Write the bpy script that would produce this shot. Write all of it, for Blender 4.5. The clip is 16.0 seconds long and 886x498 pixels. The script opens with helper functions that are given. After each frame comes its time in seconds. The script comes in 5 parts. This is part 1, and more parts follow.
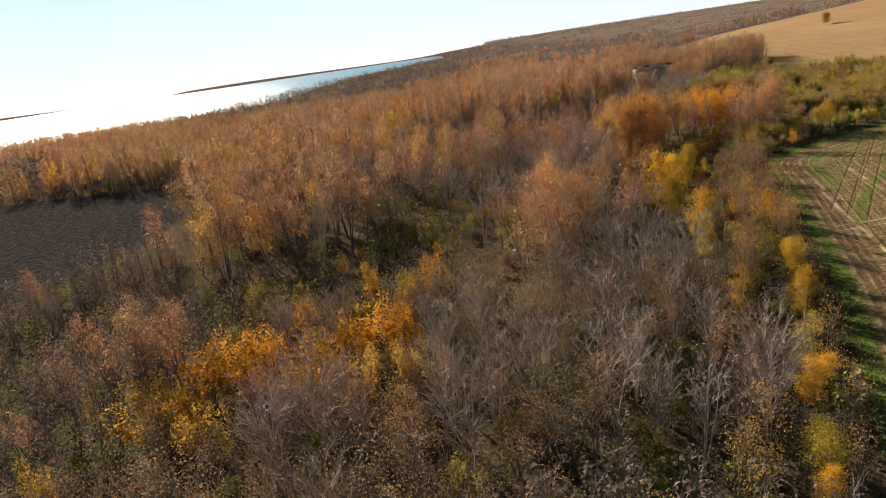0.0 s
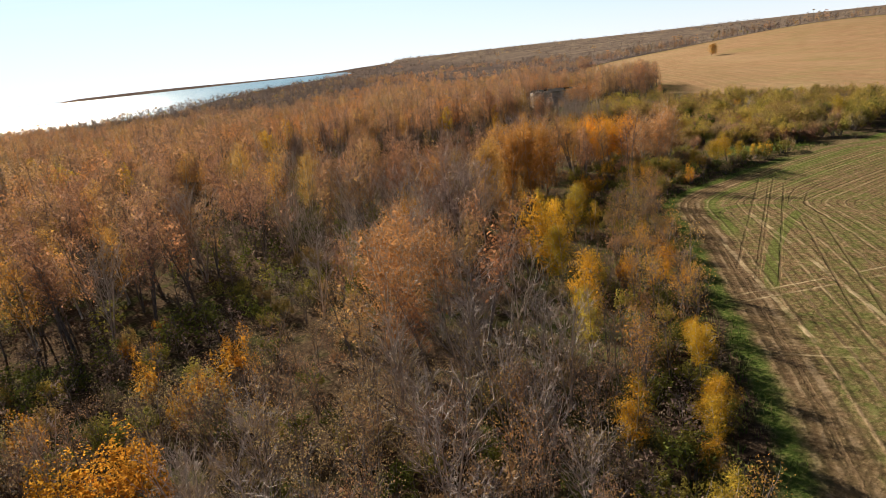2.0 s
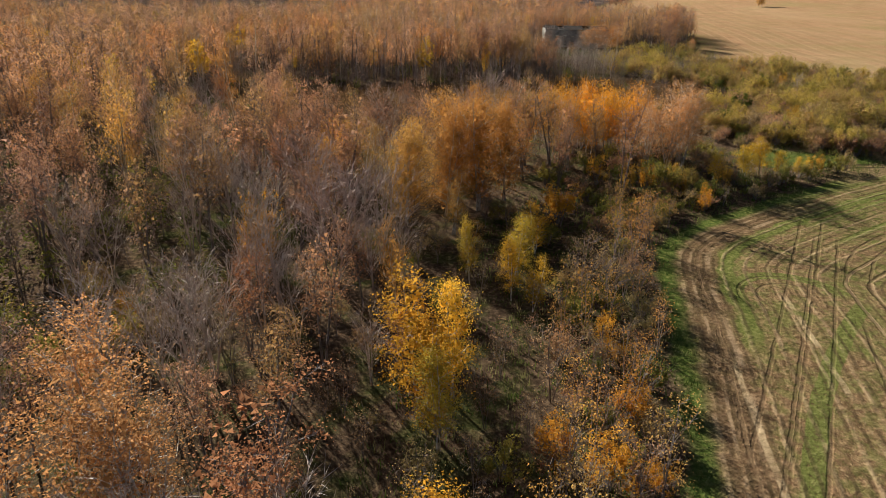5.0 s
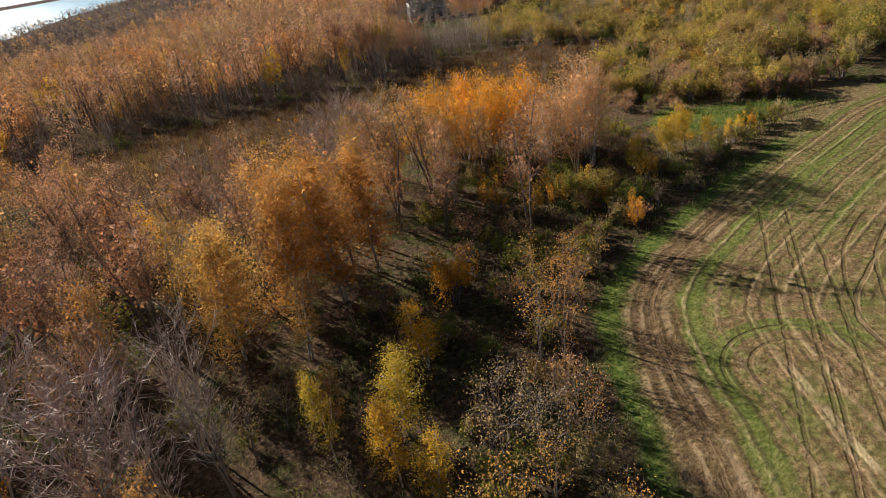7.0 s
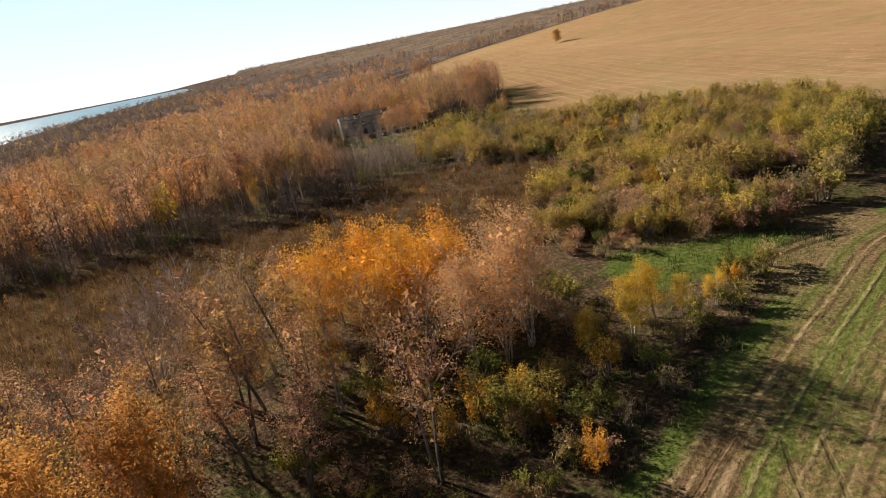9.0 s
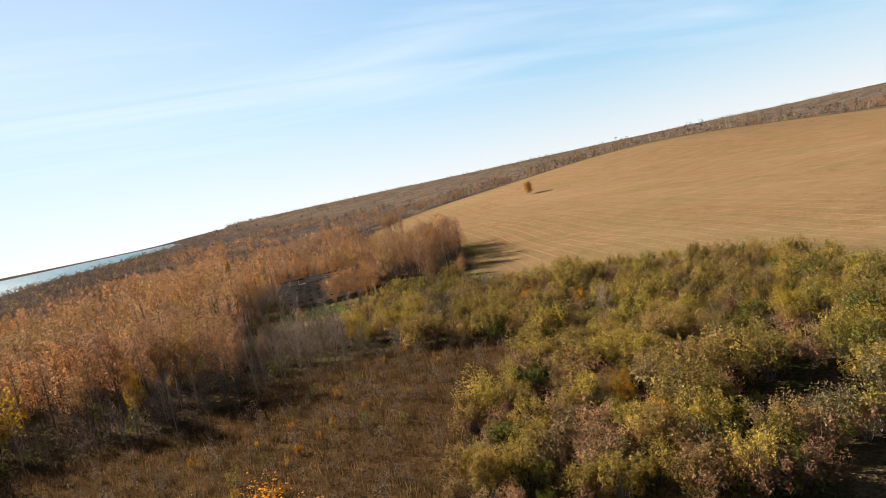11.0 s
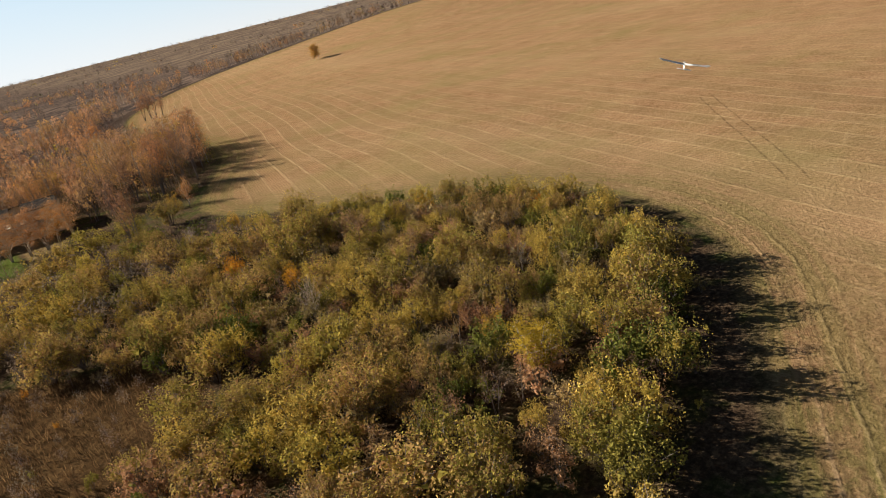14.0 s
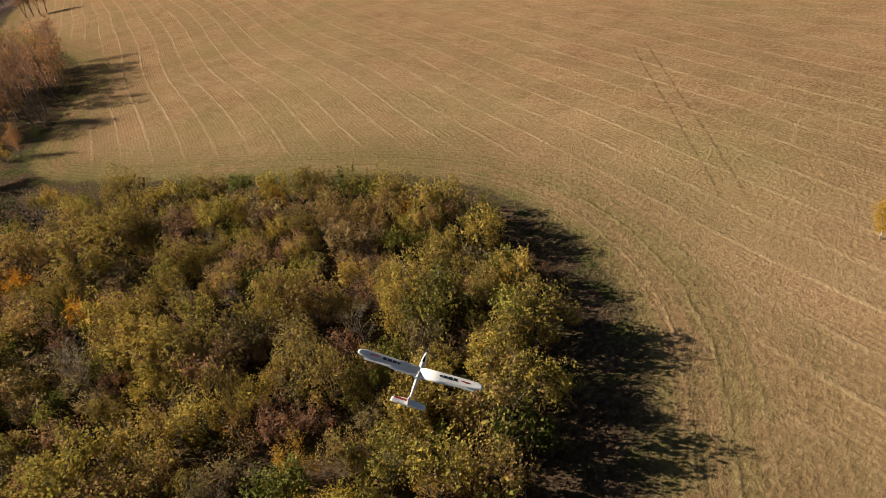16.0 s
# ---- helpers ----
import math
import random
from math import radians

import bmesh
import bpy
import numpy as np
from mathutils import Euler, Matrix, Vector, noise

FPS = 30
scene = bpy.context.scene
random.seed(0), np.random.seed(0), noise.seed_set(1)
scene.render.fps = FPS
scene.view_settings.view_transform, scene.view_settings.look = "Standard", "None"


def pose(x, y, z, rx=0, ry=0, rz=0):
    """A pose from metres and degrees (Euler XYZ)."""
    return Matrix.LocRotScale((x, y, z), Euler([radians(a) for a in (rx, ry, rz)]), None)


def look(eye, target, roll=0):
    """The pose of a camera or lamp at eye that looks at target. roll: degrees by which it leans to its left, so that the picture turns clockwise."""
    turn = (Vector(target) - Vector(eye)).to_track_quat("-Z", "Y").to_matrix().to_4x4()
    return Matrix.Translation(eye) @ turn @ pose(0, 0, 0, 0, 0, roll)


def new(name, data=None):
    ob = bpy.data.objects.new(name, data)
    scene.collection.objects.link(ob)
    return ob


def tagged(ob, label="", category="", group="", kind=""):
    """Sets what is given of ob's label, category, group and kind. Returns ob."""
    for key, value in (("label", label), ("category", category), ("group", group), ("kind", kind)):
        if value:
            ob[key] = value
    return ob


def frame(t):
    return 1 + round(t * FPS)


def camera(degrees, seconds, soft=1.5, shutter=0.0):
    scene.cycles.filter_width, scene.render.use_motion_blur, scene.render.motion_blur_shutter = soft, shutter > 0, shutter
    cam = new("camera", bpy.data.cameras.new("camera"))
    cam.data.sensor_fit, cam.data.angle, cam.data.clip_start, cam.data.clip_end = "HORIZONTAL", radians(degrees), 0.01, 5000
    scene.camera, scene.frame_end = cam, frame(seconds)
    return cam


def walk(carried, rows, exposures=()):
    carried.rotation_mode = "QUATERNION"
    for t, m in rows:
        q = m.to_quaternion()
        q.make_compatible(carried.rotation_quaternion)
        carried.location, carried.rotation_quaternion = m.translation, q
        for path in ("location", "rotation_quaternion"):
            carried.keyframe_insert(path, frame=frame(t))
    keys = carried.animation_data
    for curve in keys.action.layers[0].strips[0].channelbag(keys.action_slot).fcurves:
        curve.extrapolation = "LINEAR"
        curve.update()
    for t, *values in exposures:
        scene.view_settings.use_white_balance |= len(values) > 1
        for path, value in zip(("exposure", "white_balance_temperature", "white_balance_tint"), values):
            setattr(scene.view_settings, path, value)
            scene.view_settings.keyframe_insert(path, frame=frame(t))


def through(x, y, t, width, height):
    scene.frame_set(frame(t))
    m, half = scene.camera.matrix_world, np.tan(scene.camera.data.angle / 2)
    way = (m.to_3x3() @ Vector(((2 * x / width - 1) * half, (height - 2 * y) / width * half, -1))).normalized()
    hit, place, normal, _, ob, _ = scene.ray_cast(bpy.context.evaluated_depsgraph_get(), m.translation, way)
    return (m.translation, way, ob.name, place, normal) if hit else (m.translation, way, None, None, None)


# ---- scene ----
cam = camera(68.81, 16.0, soft=0.55, shutter=0.0)
# seconds, eye in metres, turn in degrees
PATH = [
    (0.0, 5.26, 9.68, 23.1, 72.969, 8.097, -3.071),
    (0.5, 7.14, 13.75, 22.77, 71.153, 12.291, -9.202),
    (1.0, 9.13, 17.79, 22.49, 71.296, 12.061, -11.877),
    (1.5, 11.29, 21.77, 22.24, 72.459, 9.328, -11.775),
    (2.0, 13.67, 25.72, 22.1, 73.496, 5.929, -10.723),
    (2.5, 16.15, 29.72, 22.2, 74.55, 2.352, -8.78),
    (3.0, 18.64, 33.8, 22.61, 74.464, 0.784, -7.493),
    (3.5, 21.1, 38.0, 23.25, 73.265, -0.376, -6.513),
    (3.7, 22.09, 39.71, 23.48, 72.384, -0.949, -6.218),
    (5.8, 33.43, 61.86, 23.59, 64.391, 0.181, -10.033),
    (6.0, 34.31, 63.68, 23.69, 64.244, 0.788, -10.704),
    (6.5, 36.48, 68.17, 23.94, 64.121, 3.991, -14.296),
    (7.0, 38.79, 72.57, 24.04, 63.572, 8.927, -19.264),
    (7.5, 41.5, 76.92, 23.94, 63.269, 14.604, -24.841),
    (8.0, 44.48, 81.2, 23.73, 64.631, 15.407, -26.495),
    (8.5, 47.67, 85.33, 23.47, 67.875, 13.128, -25.154),
    (9.0, 51.11, 89.28, 23.18, 71.483, 10.75, -23.502),
    (9.2, 52.52, 90.87, 23.08, 72.169, 10.422, -23.175),
    (11.3, 70.65, 108.3, 22.93, 85.012, 12.932, -25.728),
    (11.5, 72.62, 109.74, 23.15, 84.764, 14.353, -27.371),
    (12.0, 77.59, 113.24, 23.74, 82.958, 15.437, -31.373),
    (12.5, 82.59, 116.33, 24.46, 79.595, 14.863, -34.783),
    (13.0, 87.58, 118.98, 25.27, 75.782, 14.286, -38.275),
    (13.5, 92.59, 121.21, 26.28, 72.327, 13.832, -40.728),
    (14.0, 97.57, 123.16, 27.22, 67.53, 12.807, -41.378),
    (14.5, 102.63, 125.1, 28.05, 65.391, 11.346, -41.106),
    (15.0, 107.66, 127.1, 28.59, 63.432, 9.97, -41.086),
    (15.5, 112.72, 129.16, 28.8, 60.157, 9.23, -41.787),
    (16.0, 117.85, 131.21, 28.8, 57.847, 10.119, -45.12),
]
walk(cam, [(r[0], pose(*r[1:])) for r in PATH], exposures=[(0.0, 1.26, 6350, 10), (3.5, 1.30, 6200, 10), (6.0, 1.38, 5950, 9), (7.5, 1.35, 6000, 9), (9.0, 1.32, 6450, 10), (12.0, 1.16, 6500, 10), (14.0, 1.09, 6550, 10), (16.0, 1.0, 6650, 10)])

# ---------------------------------------------------------------- light
SUN_HEADING, SUN_HEIGHT = -26.0, 25.0
world = bpy.data.worlds.new("sky")
scene.world = world
world.use_nodes = True
wn, wl = world.node_tree.nodes, world.node_tree.links
wn.clear()
sky = wn.new("ShaderNodeTexSky")
sky.sky_type, sky.sun_disc = "NISHITA", False
sky.sun_elevation, sky.sun_rotation = radians(SUN_HEIGHT), radians(SUN_HEADING)
sky.altitude, sky.air_density, sky.dust_density, sky.ozone_density = 150, 1.0, 0.3, 2.5
back = wn.new("ShaderNodeBackground")
back.inputs["Strength"].default_value = 0.044
wout = wn.new("ShaderNodeOutputWorld")
# thin high cloud, drawn out in streaks
coord = wn.new("ShaderNodeTexCoord")
split = wn.new("ShaderNodeSeparateXYZ")
wl.new(coord.outputs["Generated"], split.inputs[0])
lift = wn.new("ShaderNodeMath")
lift.operation = "MAXIMUM"
lift.inputs[1].default_value = 0.03
wl.new(split.outputs["Z"], lift.inputs[0])
flat = wn.new("ShaderNodeVectorMath")
flat.operation = "DIVIDE"
wl.new(coord.outputs["Generated"], flat.inputs[0])
wl.new(lift.outputs[0], flat.inputs[1])
turned = wn.new("ShaderNodeMapping")
turned.inputs["Rotation"].default_value, turned.inputs["Scale"].default_value = (0, 0, radians(35)), (0.12, 0.34, 0.0)
wl.new(flat.outputs[0], turned.inputs["Vector"])
wisp = wn.new("ShaderNodeTexNoise")
wisp.inputs["Scale"].default_value, wisp.inputs["Detail"].default_value, wisp.inputs["Roughness"].default_value, wisp.inputs["Distortion"].default_value = 1.9, 5, 0.5, 0.8
wl.new(turned.outputs[0], wisp.inputs["Vector"])
veil = wn.new("ShaderNodeMapRange")
for i, v in enumerate((0, 0.42, 0.85, 0.0, 0.55)):
    if i:
        veil.inputs[i].default_value = v
wl.new(wisp.outputs[0], veil.inputs[0])
cloud = wn.new("ShaderNodeMix")
cloud.data_type = "RGBA"
cloud.inputs[7].default_value = (10.5, 10.8, 11.2, 1)
low_fade = wn.new("ShaderNodeMapRange")
low_fade.interpolation_type = "SMOOTHSTEP"
low_fade.inputs[1].default_value, low_fade.inputs[2].default_value = 0.06, 0.2
wl.new(split.outputs["Z"], low_fade.inputs[0])
thin = wn.new("ShaderNodeMath")
thin.operation = "MULTIPLY"
wl.new(veil.outputs[0], thin.inputs[0])
wl.new(low_fade.outputs[0], thin.inputs[1])
wl.new(thin.outputs[0], cloud.inputs[0])
cool = wn.new("ShaderNodeMix")
cool.data_type, cool.blend_type = "RGBA", "MULTIPLY"
cool.inputs[0].default_value = 1.0
cool.inputs[7].default_value = (0.26, 0.36, 0.52, 1)
wl.new(sky.outputs[0], cool.inputs[6])
# pale haze low over the horizon, clear blue above it, white round the sun
haze_in = wn.new("ShaderNodeMapRange")
haze_in.interpolation_type = "SMOOTHERSTEP"
for i, v in ((1, 0.24), (2, 0.55), (3, 0.94), (4, 0.0)):
    haze_in.inputs[i].default_value = v
wl.new(split.outputs["Z"], haze_in.inputs[0])
tone = wn.new("ShaderNodeValToRGB")
tone.color_ramp.elements[0].position, tone.color_ramp.elements[0].color = 0.0, (0.96, 0.985, 1.0, 1)
tone.color_ramp.elements[1].position, tone.color_ramp.elements[1].color = 0.34, (0.16, 0.46, 0.88, 1)
tone_mid = tone.color_ramp.elements.new(0.13)
tone_mid.color = (0.47, 0.755, 0.98, 1)
tone_low = tone.color_ramp.elements.new(0.05)
tone_low.color = (0.77, 0.91, 1.0, 1)
wl.new(split.outputs["Z"], tone.inputs[0])
gain = wn.new("ShaderNodeVectorMath")
gain.operation = "SCALE"
gain.inputs["Scale"].default_value = 9.7
wl.new(tone.outputs[0], gain.inputs[0])
haze = wn.new("ShaderNodeMix")
haze.data_type = "RGBA"
wl.new(haze_in.outputs[0], haze.inputs[0])
wl.new(cool.outputs[2], haze.inputs[6])
wl.new(gain.outputs[0], haze.inputs[7])
wl.new(haze.outputs[2], cloud.inputs[6])
toward = wn.new("ShaderNodeVectorMath")
toward.operation = "DOT_PRODUCT"
toward.inputs[1].default_value = (math.sin(radians(SUN_HEADING)) * math.cos(radians(SUN_HEIGHT)), math.cos(radians(SUN_HEADING)) * math.cos(radians(SUN_HEIGHT)), math.sin(radians(SUN_HEIGHT)))
wl.new(coord.outputs["Generated"], toward.inputs[0])
aureole = wn.new("ShaderNodeMapRange")
aureole.interpolation_type = "SMOOTHSTEP"
for i, v in ((1, 0.35), (2, 1.05), (3, 0.0), (4, 0.42)):
    aureole.inputs[i].default_value = v
wl.new(toward.outputs["Value"], aureole.inputs[0])
glow = wn.new("ShaderNodeMix")
glow.data_type = "RGBA"
glow.inputs[7].default_value = (11.6, 12.4, 12.9, 1)
wl.new(aureole.outputs[0], glow.inputs[0])
wl.new(cloud.outputs[2], glow.inputs[6])
# the sky is deeper away from the sun and overhead
aside = wn.new("ShaderNodeMapRange")
aside.interpolation_type = "SMOOTHSTEP"
for i, v in ((1, -0.45), (2, 0.05), (3, 0.18), (4, 1.0)):
    aside.inputs[i].default_value = v
wl.new(toward.outputs["Value"], aside.inputs[0])
overhead = wn.new("ShaderNodeMapRange")
overhead.interpolation_type = "SMOOTHSTEP"
for i, v in ((1, 0.38), (2, 0.75), (3, 1.0), (4, 0.22)):
    overhead.inputs[i].default_value = v
wl.new(split.outputs["Z"], overhead.inputs[0])
deep = wn.new("ShaderNodeMath")
deep.operation = "MULTIPLY"
wl.new(aside.outputs[0], deep.inputs[0])
wl.new(overhead.outputs[0], deep.inputs[1])
dome = wn.new("ShaderNodeVectorMath")
dome.operation = "SCALE"
wl.new(glow.outputs[2], dome.inputs[0])
wl.new(deep.outputs[0], dome.inputs["Scale"])
wl.new(dome.outputs[0], back.inputs["Color"])
wl.new(back.outputs[0], wout.inputs["Surface"])

sun_lamp = bpy.data.lights.new("sun", "SUN")
sun_lamp.energy, sun_lamp.angle, sun_lamp.color = 5.0, radians(0.53), (1.0, 0.87, 0.68)
sun = new("sun", sun_lamp)
sun_way = Vector((math.sin(radians(SUN_HEADING)) * math.cos(radians(SUN_HEIGHT)), math.cos(radians(SUN_HEADING)) * math.cos(radians(SUN_HEIGHT)), math.sin(radians(SUN_HEIGHT))))
sun.matrix_world = look((60, 80, 120), Vector((60, 80, 120)) - sun_way)


# ---------------------------------------------------------------- node helpers
class Nodes:
    """A material and short ways to add nodes to it."""

    def __init__(self, name):
        self.mat = bpy.data.materials.new(name)
        self.mat.use_nodes = True
        self.t = self.mat.node_tree
        self.t.nodes.clear()
        self.out = self.t.nodes.new("ShaderNodeOutputMaterial")

    def add(self, kind, **sets):
        node = self.t.nodes.new(kind)
        if "operation" in sets:
            node.operation = sets["operation"]
        if "use_clamp" in sets:
            node.use_clamp = sets["use_clamp"]
        if "data_type" in sets:
            node.data_type = sets["data_type"]
        if "blend_type" in sets:
            node.blend_type = sets["blend_type"]
        if "interpolation_type" in sets:
            node.interpolation_type = sets["interpolation_type"]
        if "vector_type" in sets:
            node.vector_type = sets["vector_type"]
        if "attribute_name" in sets:
            node.attribute_name = sets["attribute_name"]
        return node

    def put(self, socket, value):
        if isinstance(value, bpy.types.NodeSocket):
            self.t.links.new(value, socket)
        elif value is not None:
            if socket.type == "RGBA" and len(value) == 3:
                value = (*value, 1)
            socket.default_value = value

    def math(self, op, a, b=None, c=None, clamp=False):
        n = self.add("ShaderNodeMath", operation=op, use_clamp=clamp)
        for i, v in enumerate((a, b, c)):
            if v is not None:
                self.put(n.inputs[i], v)
        return n.outputs[0]

    def mix(self, f, a, b, blend="MIX"):
        n = self.add("ShaderNodeMix", data_type="RGBA", blend_type=blend)
        self.put(n.inputs[0], f)
        self.put(n.inputs[6], a)
        self.put(n.inputs[7], b)
        return n.outputs[2]

    def step(self, x, lo, hi, a=0.0, b=1.0):
        n = self.add("ShaderNodeMapRange", interpolation_type="SMOOTHSTEP")
        for i, v in enumerate((x, lo, hi, a, b)):
            self.put(n.inputs[i], v)
        return n.outputs[0]

    def noise(self, scale, detail=4.0, rough=0.55, where=None, distort=0.0):
        n = self.add("ShaderNodeTexNoise")
        n.inputs["Scale"].default_value, n.inputs["Detail"].default_value = scale, detail
        n.inputs["Roughness"].default_value, n.inputs["Distortion"].default_value = rough, distort
        if where is not None:
            self.put(n.inputs["Vector"], where)
        return n.outputs[0]

    def place(self, scale=(1, 1, 1), turn=0.0):
        g = self.add("ShaderNodeNewGeometry")
        m = self.add("ShaderNodeMapping")
        self.put(m.inputs["Vector"], g.outputs["Position"])
        m.inputs["Scale"].default_value = scale
        m.inputs["Rotation"].default_value = (0, 0, radians(turn))
        return m.outputs[0]

    def attr(self, name):
        return self.add("ShaderNodeAttribute", attribute_name=name).outputs["Fac"]

    def ramp(self, x, stops):
        n = self.add("ShaderNodeValToRGB")
        e = n.color_ramp.elements
        while len(e) < len(stops):
            e.new(0.5)
        for el, (p, c) in zip(e, stops):
            el.position, el.color = p, (*c, 1)
        self.put(n.inputs[0], x)
        return n.outputs[0]

    def bump(self, height, strength=0.5, distance=0.05):
        n = self.add("ShaderNodeBump")
        n.inputs["Strength"].default_value, n.inputs["Distance"].default_value = strength, distance
        self.put(n.inputs["Height"], height)
        return n.outputs[0]

    def plain(self, color, rough=0.8, metal=0.0, normal=None, spec=None):
        n = self.add("ShaderNodeBsdfPrincipled")
        self.put(n.inputs["Base Color"], color)
        self.put(n.inputs["Roughness"], rough)
        n.inputs["Metallic"].default_value = metal
        if spec is not None:
            n.inputs["Specular IOR Level"].default_value = spec
        if normal is not None:
            self.put(n.inputs["Normal"], normal)
        self.t.links.new(n.outputs[0], self.out.inputs["Surface"])
        return self.mat


def leaf_material(name, stops, through=0.45, joined=False):
    """Leaves: colour by tree and by leaf, partly let through."""
    n = Nodes(name)
    tree = n.attr("tint") if joined else n.add("ShaderNodeObjectInfo").outputs["Random"]
    leaf = n.add("ShaderNodeNewGeometry").outputs["Random Per Island"]
    x = n.math("ADD", n.math("MULTIPLY", tree, 0.84), n.math("MULTIPLY", leaf, 0.16))
    col = n.ramp(x, stops)
    val = n.add("ShaderNodeHueSaturation")
    n.put(val.inputs["Value"], n.math("MULTIPLY", n.step(n.noise(0.22 if joined else 0.7, 2, where=n.place()), 0.3, 0.7, 0.74, 1.24), n.math("MULTIPLY", n.step(n.math("FRACT", n.math("MULTIPLY", leaf, 7.31)), 0.0, 1.0, 0.93 if joined else 0.86, 1.07 if joined else 1.14), n.step(n.math("FRACT", n.math("MULTIPLY", tree, 3.77)), 0.0, 1.0, 0.8, 1.16))))
    n.put(val.inputs["Color"], col)
    d, t, m = n.add("ShaderNodeBsdfDiffuse"), n.add("ShaderNodeBsdfTranslucent"), n.add("ShaderNodeMixShader")
    n.put(d.inputs["Color"], val.outputs[0])
    n.put(t.inputs["Color"], val.outputs[0])
    m.inputs[0].default_value = through
    n.t.links.new(d.outputs[0], m.inputs[1])
    n.t.links.new(t.outputs[0], m.inputs[2])
    n.t.links.new(m.outputs[0], n.out.inputs["Surface"])
    return n.mat


def bark_material(name, a, b, scale=6.0):
    n = Nodes(name)
    f = n.step(n.noise(scale, 4, where=n.place((1, 1, 0.35))), 0.38, 0.62)
    return n.plain(n.mix(f, a, b), 0.85, normal=n.bump(n.noise(scale * 4), 0.4, 0.02))


LEAVES = {
    "rust": [(0.08, (0.40, 0.18, 0.09)), (0.26, (0.41, 0.21, 0.105)), (0.40, (0.31, 0.185, 0.135)), (0.54, (0.41, 0.215, 0.10)), (0.68, (0.30, 0.18, 0.13)), (0.82, (0.43, 0.265, 0.095)), (0.97, (0.35, 0.205, 0.13))],
    "golden": [(0.1, (0.48, 0.22, 0.03)), (0.5, (0.52, 0.275, 0.035)), (0.9, (0.42, 0.26, 0.05))],
    "amber": [(0.1, (0.46, 0.225, 0.065)), (0.5, (0.49, 0.275, 0.07)), (0.9, (0.42, 0.265, 0.085))],
    "yellow": [(0.1, (0.58, 0.31, 0.035)), (0.5, (0.60, 0.37, 0.04)), (0.9, (0.46, 0.36, 0.06))],
    "brown": [(0.1, (0.38, 0.205, 0.12)), (0.4, (0.37, 0.23, 0.125)), (0.7, (0.34, 0.25, 0.115)), (0.9, (0.27, 0.22, 0.10))],
    "willow": [(0.05, (0.16, 0.15, 0.04)), (0.16, (0.40, 0.33, 0.075)), (0.27, (0.36, 0.21, 0.10)), (0.38, (0.33, 0.29, 0.065)), (0.5, (0.47, 0.335, 0.075)), (0.6, (0.24, 0.20, 0.06)), (0.7, (0.34, 0.20, 0.10)), (0.8, (0.41, 0.33, 0.085)), (0.9, (0.48, 0.325, 0.08)), (0.98, (0.27, 0.225, 0.06))],
    "flame": [(0.1, (0.60, 0.265, 0.03)), (0.5, (0.64, 0.30, 0.035)), (0.9, (0.58, 0.315, 0.045))],
    "orange": [(0.1, (0.53, 0.26, 0.10)), (0.5, (0.54, 0.285, 0.115)), (0.9, (0.50, 0.29, 0.14))],
    "green": [(0.1, (0.11, 0.125, 0.03)), (0.5, (0.18, 0.18, 0.042)), (0.9, (0.31, 0.26, 0.06))],
}
THROUGH = {"willow": 0.27, "green": 0.22, "brown": 0.28}
LEAF = {k: leaf_material(k + "_leaves", v, THROUGH.get(k, 0.42)) for k, v in LEAVES.items()}
# leaf colours of the joined woods: mauve and dulled stops paint in distance haze
WOODS = dict(LEAVES)
WOODS["rust"] = [(0.06, (0.50, 0.215, 0.085)), (0.24, (0.50, 0.245, 0.09)), (0.38, (0.32, 0.20, 0.15)), (0.52, (0.46, 0.245, 0.105)), (0.66, (0.30, 0.19, 0.15)), (0.82, (0.52, 0.30, 0.09)), (0.97, (0.31, 0.215, 0.17))]
WOODS["amber"] = [(0.1, (0.37, 0.195, 0.075)), (0.5, (0.38, 0.225, 0.08)), (0.9, (0.32, 0.21, 0.10))]
WOODS["brown"] = [(0.1, (0.19, 0.13, 0.11)), (0.5, (0.21, 0.155, 0.125)), (0.9, (0.18, 0.15, 0.11))]
LEAF_FAR = {k: leaf_material(k + "_leaves_of_wood", v, THROUGH.get(k, 0.42), joined=True) for k, v in WOODS.items()}
BIRCH_BARK = bark_material("birch_bark", (0.60, 0.56, 0.50), (0.20, 0.17, 0.14))
DARK_BARK = bark_material("dark_bark", (0.085, 0.07, 0.066), (0.17, 0.14, 0.13))
GREY_BARK = bark_material("grey_bark", (0.29, 0.23, 0.20), (0.43, 0.36, 0.32))
PALE_BARK = bark_material("pale_bark", (0.28, 0.205, 0.18), (0.40, 0.31, 0.275))
BROWN_BARK = bark_material("brown_bark", (0.115, 0.09, 0.08), (0.215, 0.175, 0.158))

# ---------------------------------------------------------------- lie of the land
FIELD_EDGE = [(-60, -130), (0, -20), (21, 26), (28, 41), (36, 56), (41, 67), (45, 76.5), (51, 91), (54, 100), (57, 106), (63, 111), (72, 115.5),
              (82, 120), (90, 123), (99, 127), (110, 128.5), (127, 138.3), (138.5, 145.2), (145.5, 149.5), (151.5, 157), (155, 166.5), (154.5, 179),
              (148, 191.5), (141, 206), (134, 219), (128, 236), (137, 254), (148.5, 272), (156, 290), (163, 325), (160, 360), (167, 430), (204, 540), (275, 605),
              (370, 590), (450, 540), (530, 450), (620, 300), (700, 120), (800, -150), (500, -500)]
PLOUGH_EDGE = [(-400, 150), (-112, 191), (-78, 181), (-60, 176), (-47, 156), (-42, 134), (-42, 112), (-45, 98), (-50, 86), (-62, 70), (-80, 30), (-160, 10), (-420, 40)]
